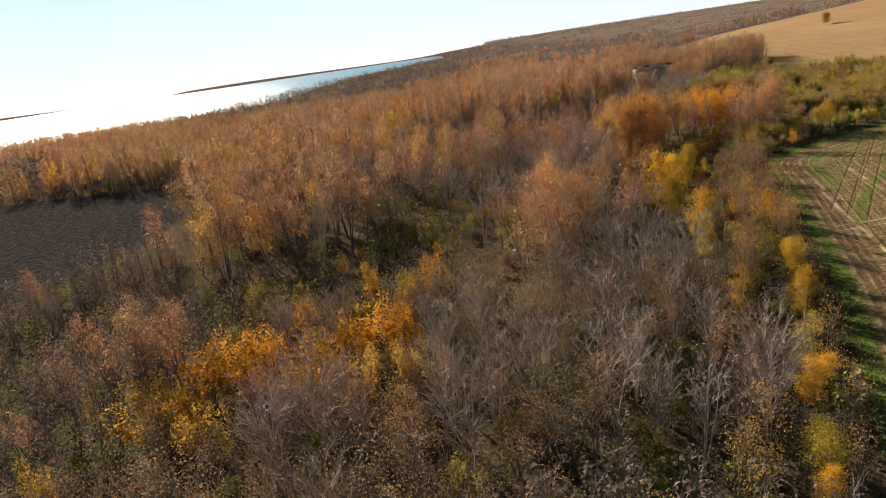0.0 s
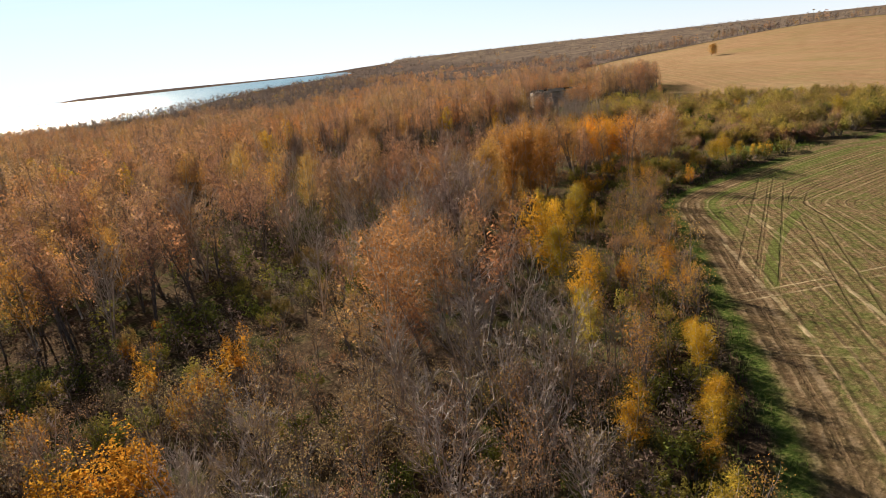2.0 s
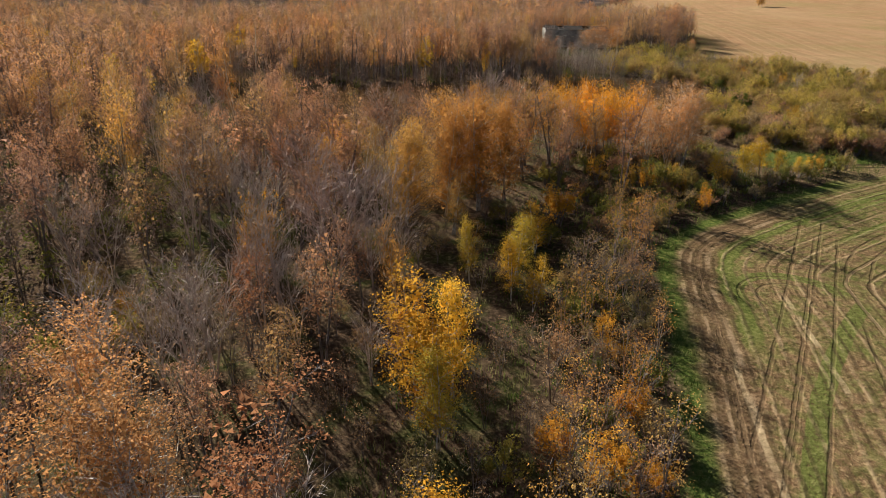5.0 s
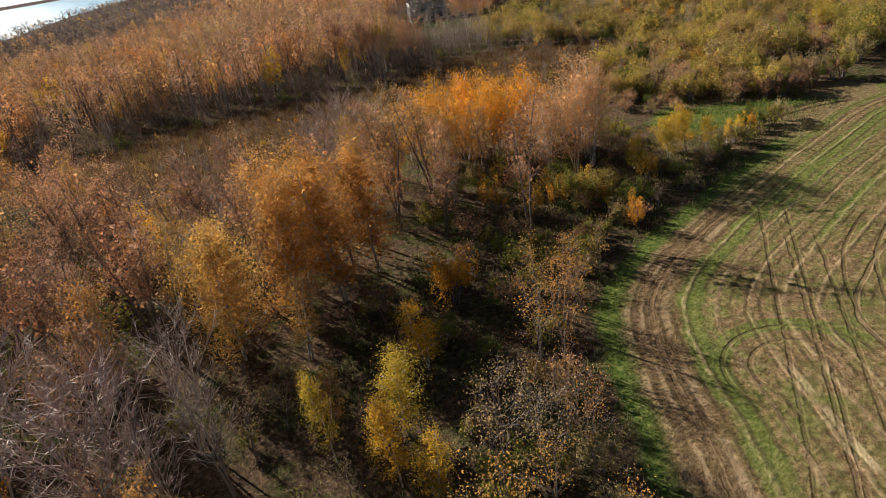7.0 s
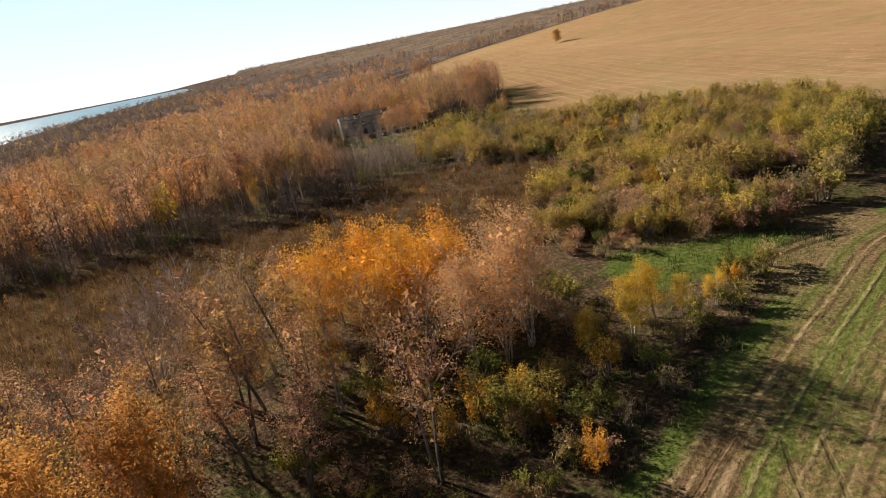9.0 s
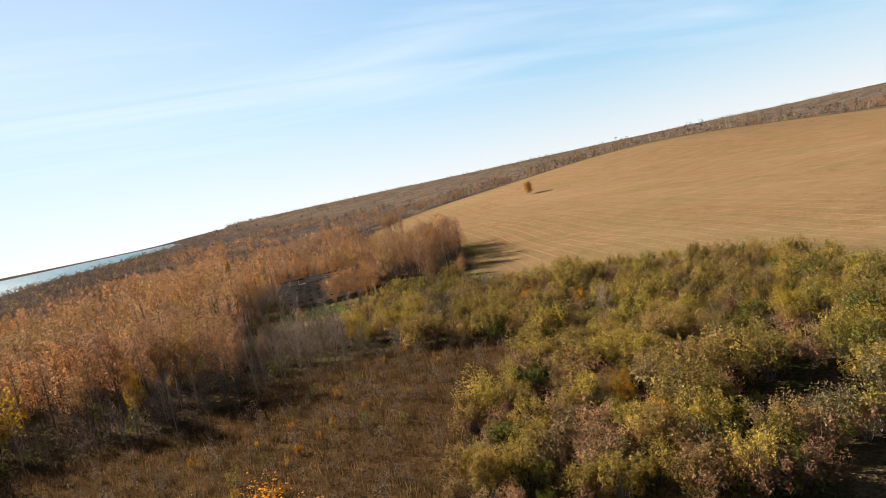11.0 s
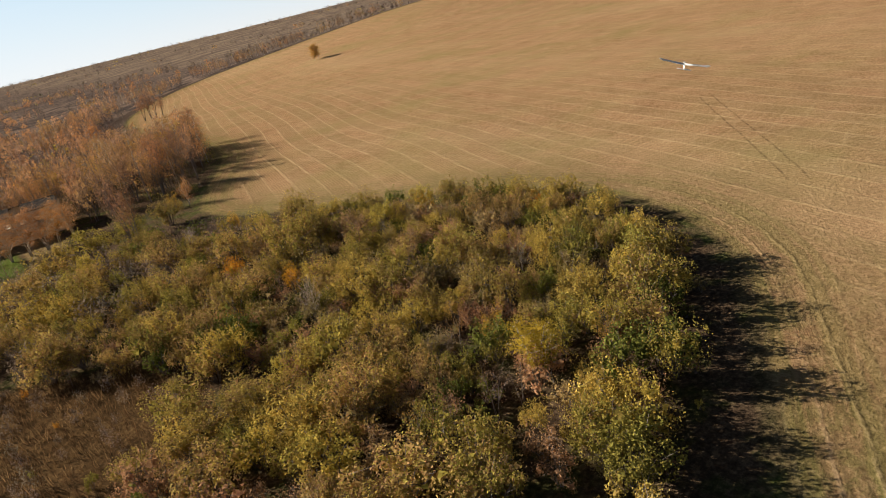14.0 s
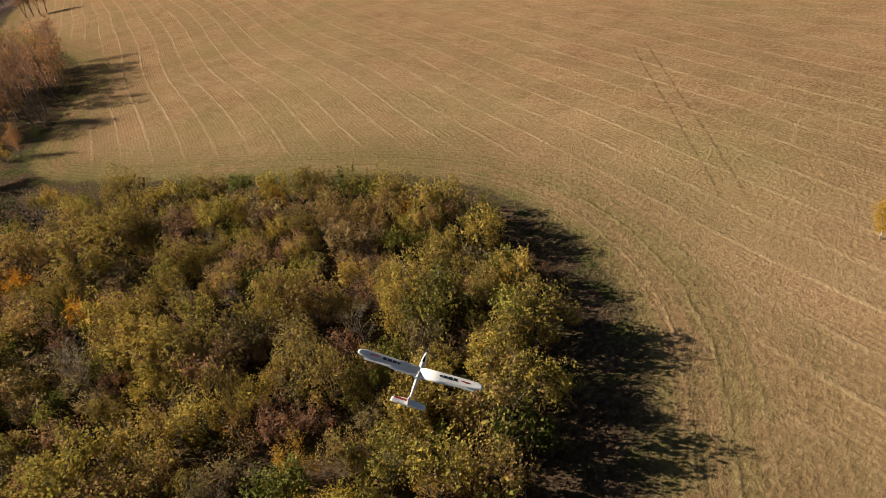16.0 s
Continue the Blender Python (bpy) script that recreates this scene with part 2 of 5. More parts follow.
MARSH_EDGE = [(4, 170), (22, 160), (40, 151), (56, 148), (70, 146), (83, 147), (92, 156), (104, 168), (109, 178), (106, 187), (96, 196), (84, 200), (66, 192), (50, 193), (30, 191), (8, 187)]
MEADOW_EDGE = [(83, 128.5), (90, 127.2), (101, 129), (97, 133), (90, 136.5), (86, 139), (82, 136)]
LAWN_EDGE = [(90, 248), (104, 245), (106, 262), (95, 268), (89, 262)]
BUSH_EDGE = [(84, 150), (88, 140), (95, 134), (101, 130), (110, 129.6), (126.5, 139.6), (138, 146.6), (144.8, 150.8), (150.3, 157.6), (153.5, 167), (153, 178.5),
             (146.6, 191), (139.5, 205.4), (132.5, 217.5), (119, 230), (104, 238), (95, 225), (92, 206), (96, 194), (103, 187), (107, 179), (104, 171), (97, 164), (88, 160)]
LAKE_NEAR = [(-75, 520), (-40, 600), (-27, 650), (-13, 800), (-7.5, 1250), (-1.7, 1950), (2, 2600), (6.5, 3600)]


def rounded(poly, times=2):
    """The outline with its corners cut."""
    for _ in range(times):
        poly = [(a[0] * (1 - u) + b[0] * u, a[1] * (1 - u) + b[1] * u) for a, b in zip(poly, poly[1:] + poly[:1]) for u in (0.25, 0.75)]
    return poly


FIELD_BORDER = rounded(FIELD_EDGE)


def inside(px, py, poly):
    res = np.zeros(px.shape, bool)
    for (x0, y0), (x1, y1) in zip(poly, poly[1:] + poly[:1]):
        if y0 != y1:
            cut = ((y0 > py) != (y1 > py)) & (px < (x1 - x0) * (py - y0) / (y1 - y0) + x0)
            res ^= cut
    return res


def depth_in(px, py, poly):
    """Metres from the border of poly, positive inside."""
    px, py = np.asarray(px, float), np.asarray(py, float)
    best = np.full(px.shape, 1e9)
    for (x0, y0), (x1, y1) in zip(poly, poly[1:] + poly[:1]):
        dx, dy = x1 - x0, y1 - y0
        u = np.clip(((px - x0) * dx + (py - y0) * dy) / (dx * dx + dy * dy), 0, 1)
        best = np.minimum(best, np.hypot(px - x0 - u * dx, py - y0 - u * dy))
    return np.where(inside(px, py, poly), best, -best)


def ease(x, lo, hi):
    u = np.clip((np.asarray(x, float) - lo) / (hi - lo), 0, 1)
    return u * u * (3 - 2 * u)


def lake_in(px, py):
    head = np.degrees(np.arctan2(px - 20, py - 37))
    far = np.hypot(px - 20, py - 37)
    near = np.interp(head, [h for h, _ in LAKE_NEAR], [d for _, d in LAKE_NEAR])
    return np.where((head < 6.5) & (head > -100), np.minimum(far - near, np.where(head < -19, 5500, 4810) - far), -500.0)


def rise(px, py):
    """Height of the ground."""
    px, py = np.asarray(px, float), np.asarray(py, float)
    z = 17.0 * np.exp(-((px - 470) ** 2 + (py - 540) ** 2) / (2 * 108.0 ** 2))
    z += 4.0 * np.exp(-((px - 640) ** 2 + (py - 300) ** 2) / (2 * 220.0 ** 2))
    z -= 0.8 * ease(py, 150, 280) * ease(px, 170, 110)
    z -= 4.4 * ease(py, 300, 600) * ease(px, 330, 120)
    z -= 3.2 * ease(lake_in(px, py), -160, 60)
    dist = np.hypot(px - 60, py - 80)
    roll = 3.0 * np.sin(px / 410 + 1.0) * np.cos(py / 530) + 2.5 * np.sin((px + py) / 290)
    z += (roll + (13.0 + 27.0 * ease(px, -100, 700)) * ease(dist, 1500, 4300)) * ease(dist, 700, 1600) * ease(lake_in(px, py), 60, -400)
    z += 0.25 * np.sin(px / 9.0 + 0.7) * np.sin(py / 11.0) * ease(dist, 400, 100)
    return np.where(lake_in(px, py) < -30, np.maximum(z, -5.3), z)


def mesh_of(name, verts, tris, material, attrs=(), smooth=False):
    me = bpy.data.meshes.new(name)
    verts, tris = np.asarray(verts, np.float32), np.asarray(tris, np.int32)
    me.vertices.add(len(verts))
    me.vertices.foreach_set("co", verts.ravel())
    me.loops.add(tris.size)
    me.loops.foreach_set("vertex_index", tris.ravel())
    me.polygons.add(len(tris))
    me.polygons.foreach_set("loop_start", np.arange(0, tris.size, 3, dtype=np.int32))
    me.polygons.foreach_set("use_smooth", np.full(len(tris), smooth))
    for key, values in attrs:
        me.attributes.new(key, "FLOAT", "POINT").data.foreach_set("value", np.asarray(values, np.float32))
    me.materials.append(material)
    me.update(calc_edges=True)
    return me


# ---------------------------------------------------------------- ground
def ground_material():
    n = Nodes("ground")
    field, plough, marsh, meadow, lush = n.attr("field"), n.attr("plough"), n.attr("marsh"), n.attr("meadow"), n.attr("lush")
    pos = n.place()
    fine, mid, big = n.noise(2.6, 6, 0.7, pos), n.noise(0.35, 4, 0.6, pos), n.noise(0.05, 4, 0.6, pos)

    def part_of(f, at, wide, soft=0.12):
        return n.step(n.math("ABSOLUTE", n.math("SUBTRACT", f, at)), wide + soft, wide)

    def wheels(x0, y0, x1, y1, gap=0.95, wide=0.06, bow=0.0):
        """Two wheel marks along a line."""
        long = math.hypot(x1 - x0, y1 - y0)
        m = n.add("ShaderNodeMapping", vector_type="TEXTURE")
        m.inputs["Location"].default_value = (x0, y0, 0)
        m.inputs["Rotation"].default_value = (0, 0, math.atan2(y1 - y0, x1 - x0))
        n.put(m.inputs["Vector"], pos)
        s = n.add("ShaderNodeSeparateXYZ")
        n.put(s.inputs[0], m.outputs[0])
        off = n.math("ADD", s.outputs[1], n.math("MULTIPLY", n.math("SUBTRACT", mid, 0.5), 0.4))
        half = n.math("SUBTRACT", s.outputs[0], long / 2)
        off = n.math("ADD", off, n.math("MULTIPLY", n.math("MULTIPLY", half, half), bow))
        on = part_of(n.math("ABSOLUTE", off), gap, wide)
        return n.math("MULTIPLY", on, n.step(n.math("ABSOLUTE", n.math("SUBTRACT", s.outputs[0], long / 2)), long / 2 + 1.5, long / 2 - 1.5))

    def ring(cx, cy, r, gap=0.95, wide=0.08):
        v = n.add("ShaderNodeVectorMath", operation="DISTANCE")
        flat = n.add("ShaderNodeVectorMath", operation="MULTIPLY")
        n.put(flat.inputs[0], pos)
        flat.inputs[1].default_value = (1, 1, 0)
        n.put(v.inputs[0], flat.outputs[0])
        v.inputs[1].default_value = (cx, cy, 0)
        off = n.math("SUBTRACT", v.outputs["Value"], r)
        return part_of(n.math("ABSOLUTE", off), gap, wide)

    def most(values):
        x = values[0]
        for v in values[1:]:
            x = n.math("MAXIMUM", x, v)
        return x

    # woodland floor: dead leaves, grass, bare soil
    litter = n.ramp(fine, [(0.3, (0.026, 0.018, 0.013)), (0.5, (0.075, 0.052, 0.035)), (0.7, (0.18, 0.127, 0.08))])
    sward = n.ramp(fine, [(0.3, (0.022, 0.027, 0.009)), (0.5, (0.052, 0.057, 0.021)), (0.72, (0.14, 0.12, 0.058))])
    floor = n.mix(n.step(n.math("ADD", mid, n.math("MULTIPLY", big, 0.6)), 0.76, 1.0), litter, sward)
    # stubble: windrows and drill rows that follow the border near it, straight further in
    wob = n.math("ADD", field, n.math("MULTIPLY", n.math("SUBTRACT", mid, 0.5), 0.55))
    spot = n.add("ShaderNodeSeparateXYZ")
    n.put(spot.inputs[0], pos)
    s = n.add("ShaderNodeSeparateXYZ")
    n.put(s.inputs[0], n.place((1, 1, 1), 18))
    across = n.math("ADD", s.outputs[0], n.math("ADD", n.math("MULTIPLY", n.math("SUBTRACT", n.noise(0.011, 1, 0.4, pos), 0.5), 9.0), n.math("MULTIPLY", n.math("SUBTRACT", mid, 0.5), 0.5)))
    near = n.math("MULTIPLY", n.step(field, 34.0, 18.0), n.step(lush, 0.15, 0.4))
    broken = n.step(n.noise(0.22, 5, 0.7, pos), 0.38, 0.62)
    rows = n.math("SINE", n.math("MULTIPLY", n.math("ADD", n.math("MULTIPLY", near, wob), n.math("MULTIPLY", n.math("SUBTRACT", 1.0, near), across)), 14.0))
    row_near = part_of(n.math("PINGPONG", wob, 0.95), 0.0, 0.03, 0.19)
    row_far = part_of(n.math("PINGPONG", across, 1.9), 0.0, 0.05, 0.30)
    s2 = n.add("ShaderNodeSeparateXYZ")
    n.put(s2.inputs[0], n.place((1, 1, 1), 86))
    slant = n.math("ADD", s2.outputs[0], n.math("MULTIPLY", n.math("SUBTRACT", big, 0.5), 8.0))
    row_slant = n.math("MULTIPLY", part_of(n.math("PINGPONG", slant, 1.35), 0.0, 0.04, 0.2), n.step(n.noise(0.02, 3, 0.5, pos), 0.45, 0.62))
    row_far = n.math("MULTIPLY", n.math("MAXIMUM", row_far, n.math("MULTIPLY", row_slant, 0.55)), n.step(field, 85.0, 25.0, 0.3, 1.0))
    pale = n.math("MULTIPLY", n.mix(near, row_far, row_near), n.math("ADD", n.math("MULTIPLY", broken, 0.6), 0.32))
    straw = n.ramp(n.math("ADD", n.math("MULTIPLY", fine, 0.7), n.math("MULTIPLY", n.noise(0.12, 5, 0.65, pos), 0.3)), [(0.34, (0.17, 0.098, 0.054)), (0.5, (0.305, 0.182, 0.102)), (0.66, (0.42, 0.272, 0.158))])
    grain = n.noise(11.0, 3, 0.6, n.place((1, 0.45, 1), 20))
    straw = n.mix(n.step(grain, 0.42, 0.3, 0.0, 0.55), straw, (0.07, 0.046, 0.025))
    straw = n.mix(n.step(grain, 0.58, 0.72, 0.0, 0.6), straw, (0.50, 0.38, 0.22))
    straw = n.mix(n.step(big, 0.4, 0.72, 0.0, 0.4), straw, n.mix(n.step(fine, 0.3, 0.7), (0.17, 0.135, 0.055), (0.34, 0.265, 0.13)))
    straw = n.mix(n.math("MULTIPLY", n.step(rows, -0.2, 1.0), n.math("MULTIPLY", n.step(field, 95.0, 35.0), n.math("MULTIPLY", n.step(n.noise(0.16, 4, 0.6, pos), 0.35, 0.65, 0.25, 1.0), n.math("ADD", 0.42, n.math("MULTIPLY", lush, 0.5))))), straw, (0.10, 0.065, 0.032))
    swath = n.step(n.math("SINE", n.math("MULTIPLY", across, 0.827)), -0.4, 0.6)
    straw = n.mix(n.math("MULTIPLY", swath, n.math("MULTIPLY", n.step(field, 120.0, 30.0, 0.08, 0.3), n.math("SUBTRACT", 1.0, near))), straw, n.mix(fine, (0.13, 0.095, 0.045), (0.28, 0.205, 0.11)))
    straw = n.mix(n.math("MULTIPLY", pale, n.step(field, 6.0, 14.0, 0.2, 0.5)), straw, (0.48, 0.36, 0.21))
    # broken straw lying along and across the drill
    streak = n.noise(1.5, 4, 0.68, n.place((1, 0.13, 1), 18))
    thwart = n.noise(1.3, 4, 0.68, n.place((1, 0.13, 1), 86))
    out_on = n.step(field, 10.0, 22.0)
    straw = n.mix(n.math("MULTIPLY", n.step(streak, 0.52, 0.66, 0.0, 0.22), out_on), straw, (0.47, 0.355, 0.215))
    straw = n.mix(n.math("MULTIPLY", n.step(thwart, 0.46, 0.34, 0.0, 0.25), out_on), straw, (0.13, 0.088, 0.045))
    straw = n.mix(n.math("MULTIPLY", n.step(thwart, 0.56, 0.68, 0.0, 0.12), out_on), straw, (0.45, 0.335, 0.2))
    straw = n.mix(n.math("MULTIPLY", part_of(wob, 3.2, 0.9, 1.0), n.step(n.noise(0.09, 4, 0.65, pos), 0.42, 0.6, 0.0, 0.6)), straw, n.mix(fine, (0.06, 0.07, 0.02), (0.17, 0.165, 0.06)))
    shoots = n.ramp(fine, [(0.3, (0.05, 0.062, 0.016)), (0.5, (0.105, 0.12, 0.033)), (0.72, (0.20, 0.185, 0.075))])
    wet = n.step(n.math("ADD", n.noise(0.085, 5, 0.6, pos), n.math("ADD", n.math("MULTIPLY", row_near, -0.16), n.math("MULTIPLY", fine, 0.18))), 0.54, 0.66)
    wet = n.math("ADD", n.math("MULTIPLY", wet, 0.3), n.math("MULTIPLY", n.step(n.noise(0.9, 4, 0.7, pos), 0.42, 0.62), 0.55))
    wet = n.math("MAXIMUM", wet, n.math("MULTIPLY", part_of(n.math("ADD", wob, n.math("MULTIPLY", n.math("SUBTRACT", mid, 0.5), 1.2)), 6.0, 0.55, 0.5), n.step(spot.outputs[1], 84.0, 90.0)))
    straw = n.mix(n.step(n.noise(0.016, 4, 0.6, n.place((1, 0.3, 1), 18)), 0.45, 0.68, 0.0, 0.22), straw, (0.42, 0.315, 0.185))
    straw = n.mix(n.step(n.noise(0.021, 5, 0.65, pos), 0.5, 0.72, 0.0, 0.45), straw, n.mix(fine, (0.13, 0.12, 0.045), (0.27, 0.235, 0.10)))
    straw = n.mix(n.math("MULTIPLY", lush, 0.8), straw, n.ramp(fine, [(0.34, (0.055, 0.036, 0.019)), (0.5, (0.13, 0.085, 0.046)), (0.66, (0.25, 0.17, 0.098))]))
    straw = n.mix(n.math("MULTIPLY", n.step(grain, 0.55, 0.68, 0.0, 0.5), lush), straw, (0.34, 0.255, 0.15))
    corner = n.math("MULTIPLY", n.step(lush, 0.5, 0.75), n.step(spot.outputs[0], 80.0, 70.0, 0.15, 1.0))
    strips = most([part_of(wob, 2.4, 0.5, 0.35), part_of(wob, 7.4, 0.25, 0.3), part_of(wob, 11.2, 0.3, 0.3)])
    wet = n.math("MAXIMUM", wet, n.math("MULTIPLY", strips, n.math("MULTIPLY", n.step(spot.outputs[0], 70.0, 78.0), n.step(n.noise(0.2, 4, 0.6, pos), 0.3, 0.5, 0.3, 1.0))))
    loop = most([wheels(67.2, 93.2, 48.7, 73.5, 0.0, 0.55, bow=-0.006), n.math("MULTIPLY", ring(63, 93.8, 4.3, 0.0, 0.6), n.step(spot.outputs[1], 92.5, 94.5))])
    wet = n.math("MAXIMUM", wet, n.math("MULTIPLY", loop, n.step(fine, 0.3, 0.5, 0.3, 1.0)))
    crop = n.mix(n.math("MULTIPLY", wet, lush), straw, shoots)
    crop = n.mix(n.math("MULTIPLY", n.math("MULTIPLY", row_near, n.step(n.noise(1.7, 3, 0.6, pos), 0.35, 0.6, 0.25, 1.0)), n.math("MULTIPLY", n.math("MULTIPLY", n.math("MULTIPLY", near, n.step(lush, 0.38, 0.6)), n.math("ADD", 0.35, n.math("MULTIPLY", broken, 0.65))), 0.62)), crop, (0.37, 0.275, 0.165))
    soil = n.math("MULTIPLY", corner, n.math("MULTIPLY", n.step(wob, 1.3, 2.0), n.step(n.math("ADD", wob, n.math("MULTIPLY", n.math("SUBTRACT", mid, 0.5), 2.0)), 5.8, 4.6)))
    crop = n.mix(n.math("MULTIPLY", soil, 0.8), crop, n.ramp(fine, [(0.34, (0.07, 0.043, 0.025)), (0.5, (0.125, 0.08, 0.046)), (0.66, (0.23, 0.157, 0.096))]))
    crop = n.mix(n.math("MULTIPLY", n.math("MULTIPLY", most([part_of(wob, 2.25, 0.1, 0.14), part_of(wob, 4.5, 0.14, 0.2), part_of(wob, 3.1, 0.05, 0.12)]), corner), n.step(n.noise(0.28, 5, 0.7, pos), 0.42, 0.62, 0.0, 0.45)), crop, (0.38, 0.28, 0.18))
    ruts = most([n.math("MULTIPLY", wheels(76.1, 110, 49.7, 76.5), n.step(mid, 0.32, 0.5)), n.math("MULTIPLY", wheels(74.6, 105.8, 49.9, 74), n.step(mid, 0.68, 0.5)),
                 n.math("MULTIPLY", ring(63, 93.8, 3.4, 0.7, 0.06), n.step(spot.outputs[1], 92.5, 94.5)), wheels(81.1, 106.3, 68.5, 95.7, bow=-0.021),
                 wheels(50.9, 62.8, 66.5, 89.3, 1.0), n.math("MULTIPLY", part_of(n.math("ABSOLUTE", n.math("SUBTRACT", wob, 16.0)), 0.9, 0.08), n.math("MULTIPLY", n.step(spot.outputs[1], 86.0, 90.0), n.step(lush, 0.3, 0.6))),
                 n.math("MULTIPLY", most([part_of(wob, 1.75, 0.07), part_of(wob, 2.75, 0.08), part_of(wob, 3.7, 0.07)]), n.math("MULTIPLY", corner, n.step(mid, 0.3, 0.5)))])
    drill = n.math("MULTIPLY", part_of(n.math("PINGPONG", n.math("ADD", field, n.math("MULTIPLY", n.math("SUBTRACT", mid, 0.5), 0.35)), 0.42), 0.0, 0.05, 0.13), n.math("MULTIPLY", n.step(field, 45.0, 20.0), n.step(n.noise(0.3, 4, 0.6, pos), 0.34, 0.58)))
    crop = n.mix(n.math("MULTIPLY", n.math("MULTIPLY", drill, lush), 0.62), crop, (0.055, 0.04, 0.022))
    lanes = most([wheels(45.9, 71.9, 84, 72.4, 0.75), wheels(43.5, 61.9, 60, 53, 0.8), wheels(62.4, 94.1, 52.6, 64.1, 0.0, 0.14), wheels(53.4, 86, 45, 61.4, 0.0, 0.14)])
    crop = n.mix(n.math("MULTIPLY", n.math("MULTIPLY", lanes, broken), 0.7), crop, (0.46, 0.36, 0.22))
    crop = n.mix(n.math("MULTIPLY", n.math("MULTIPLY", ruts, n.step(fine, 0.35, 0.6, 0.15, 1.0)), 0.5), crop, (0.075, 0.052, 0.032))
    crop = n.mix(n.math("MULTIPLY", n.math("MULTIPLY", wheels(198, 179, 165, 151, 0.95, 0.07), n.step(n.noise(1.1, 3, 0.6, pos), 0.3, 0.6)), 0.55), crop, (0.09, 0.06, 0.035))
    edge = n.math("ADD", field, n.math("MULTIPLY", n.math("SUBTRACT", mid, 0.5), 2.4))
    verge = n.ramp(fine, [(0.3, (0.033, 0.055, 0.012)), (0.5, (0.075, 0.105, 0.024)), (0.72, (0.18, 0.18, 0.06))])
    verge = n.mix(n.step(n.math("ADD", n.math("MULTIPLY", lush, 0.6), n.math("MULTIPLY", mid, 0.5)), 0.85, 0.5, 0.0, 0.85), verge, floor)
    col = n.mix(n.step(edge, -0.2, 0.9), floor, verge)
    col = n.mix(n.step(n.math("ADD", meadow, n.math("MULTIPLY", mid, 3.0)), 0.8, 2.6), col, n.mix(n.step(mid, 0.45, 0.7, 0.0, 0.45), n.ramp(fine, [(0.3, (0.032, 0.055, 0.011)), (0.5, (0.075, 0.105, 0.024)), (0.72, (0.16, 0.17, 0.055))]), n.ramp(fine, [(0.3, (0.05, 0.042, 0.02)), (0.5, (0.10, 0.085, 0.04)), (0.72, (0.19, 0.155, 0.08))])))
    dry = n.math("MULTIPLY", n.math("MULTIPLY", n.step(spot.outputs[0], 85.0, 91.0), n.step(meadow, -8.0, -6.0)), n.step(n.math("ADD", meadow, mid), 0.4, -0.4))
    col = n.mix(dry, col, n.ramp(fine, [(0.3, (0.07, 0.05, 0.026)), (0.5, (0.155, 0.115, 0.06)), (0.7, (0.27, 0.205, 0.11))]))
    col = n.mix(n.step(edge, 1.2, 2.6), col, crop)
    beyond = n.mix(n.step(n.noise(0.012, 4, 0.6, n.place((1, 2.2, 1), 30)), 0.42, 0.6), (0.105, 0.08, 0.07), (0.22, 0.17, 0.125))
    col = n.mix(n.math("MULTIPLY", n.attr("remote"), n.step(field, 2.0, -2.0)), col, n.mix(n.math("MULTIPLY", n.step(spot.outputs[0], 330.0, 560.0), 0.85), n.mix(n.math("MULTIPLY", n.step(n.noise(0.05, 4, 0.7, pos), 0.4, 0.62), n.step(n.noise(0.006, 4, 0.6, pos), 0.3, 0.6, 0.5, 1.0)), (0.055, 0.044, 0.042), n.mix(n.noise(0.13, 4, 0.7, pos), (0.10, 0.078, 0.07), (0.25, 0.18, 0.14))), beyond))
    strip = n.math("MULTIPLY", n.attr("far"), n.math("MULTIPLY", n.step(field, -9.0, -7.0), n.step(field, 0.5, -1.0)))
    col = n.mix(strip, col, (0.075, 0.055, 0.045))
    track = n.math("MULTIPLY", wheels(82.3, 125.8, 101.4, 128.8, 0.7, 0.24, bow=0.0239), n.step(fine, 0.25, 0.5, 0.5, 1.0))
    col = n.mix(n.math("MULTIPLY", track, 0.9), col, (0.045, 0.033, 0.021))
    clod = n.mix(n.step(n.noise(0.9, 5, 0.7, pos), 0.35, 0.65), (0.022, 0.020, 0.019), (0.065, 0.058, 0.055))
    fs = n.add("ShaderNodeSeparateXYZ")
    n.put(fs.inputs[0], n.place((1, 1, 1), 38))
    furrow = n.math("SINE", n.math("MULTIPLY", n.math("ADD", fs.outputs[0], n.math("MULTIPLY", mid, 1.5)), 4.2))
    clod = n.mix(n.math("MULTIPLY", n.step(furrow, -0.3, 0.9), 0.6), clod, (0.016, 0.014, 0.013))
    col = n.mix(n.step(plough, -1.0, 1.0), col, clod)
    reed = n.ramp(n.math("ADD", n.math("MULTIPLY", fine, 0.6), n.math("MULTIPLY", mid, 0.4)), [(0.32, (0.03, 0.02, 0.011)), (0.5, (0.08, 0.049, 0.024)), (0.66, (0.17, 0.108, 0.052))])
    col = n.mix(n.step(n.math("ADD", marsh, n.math("MULTIPLY", mid, 4.0)), 0.5, 3.5), col, reed)
    h = n.math("ADD", fine, n.math("MULTIPLY", n.math("SUBTRACT", pale, ruts), n.math("MULTIPLY", n.step(edge, 3.0, 4.0), 0.25)))
    return n.plain(col, 0.95, normal=n.bump(h, 0.9, 0.22), spec=0.0)


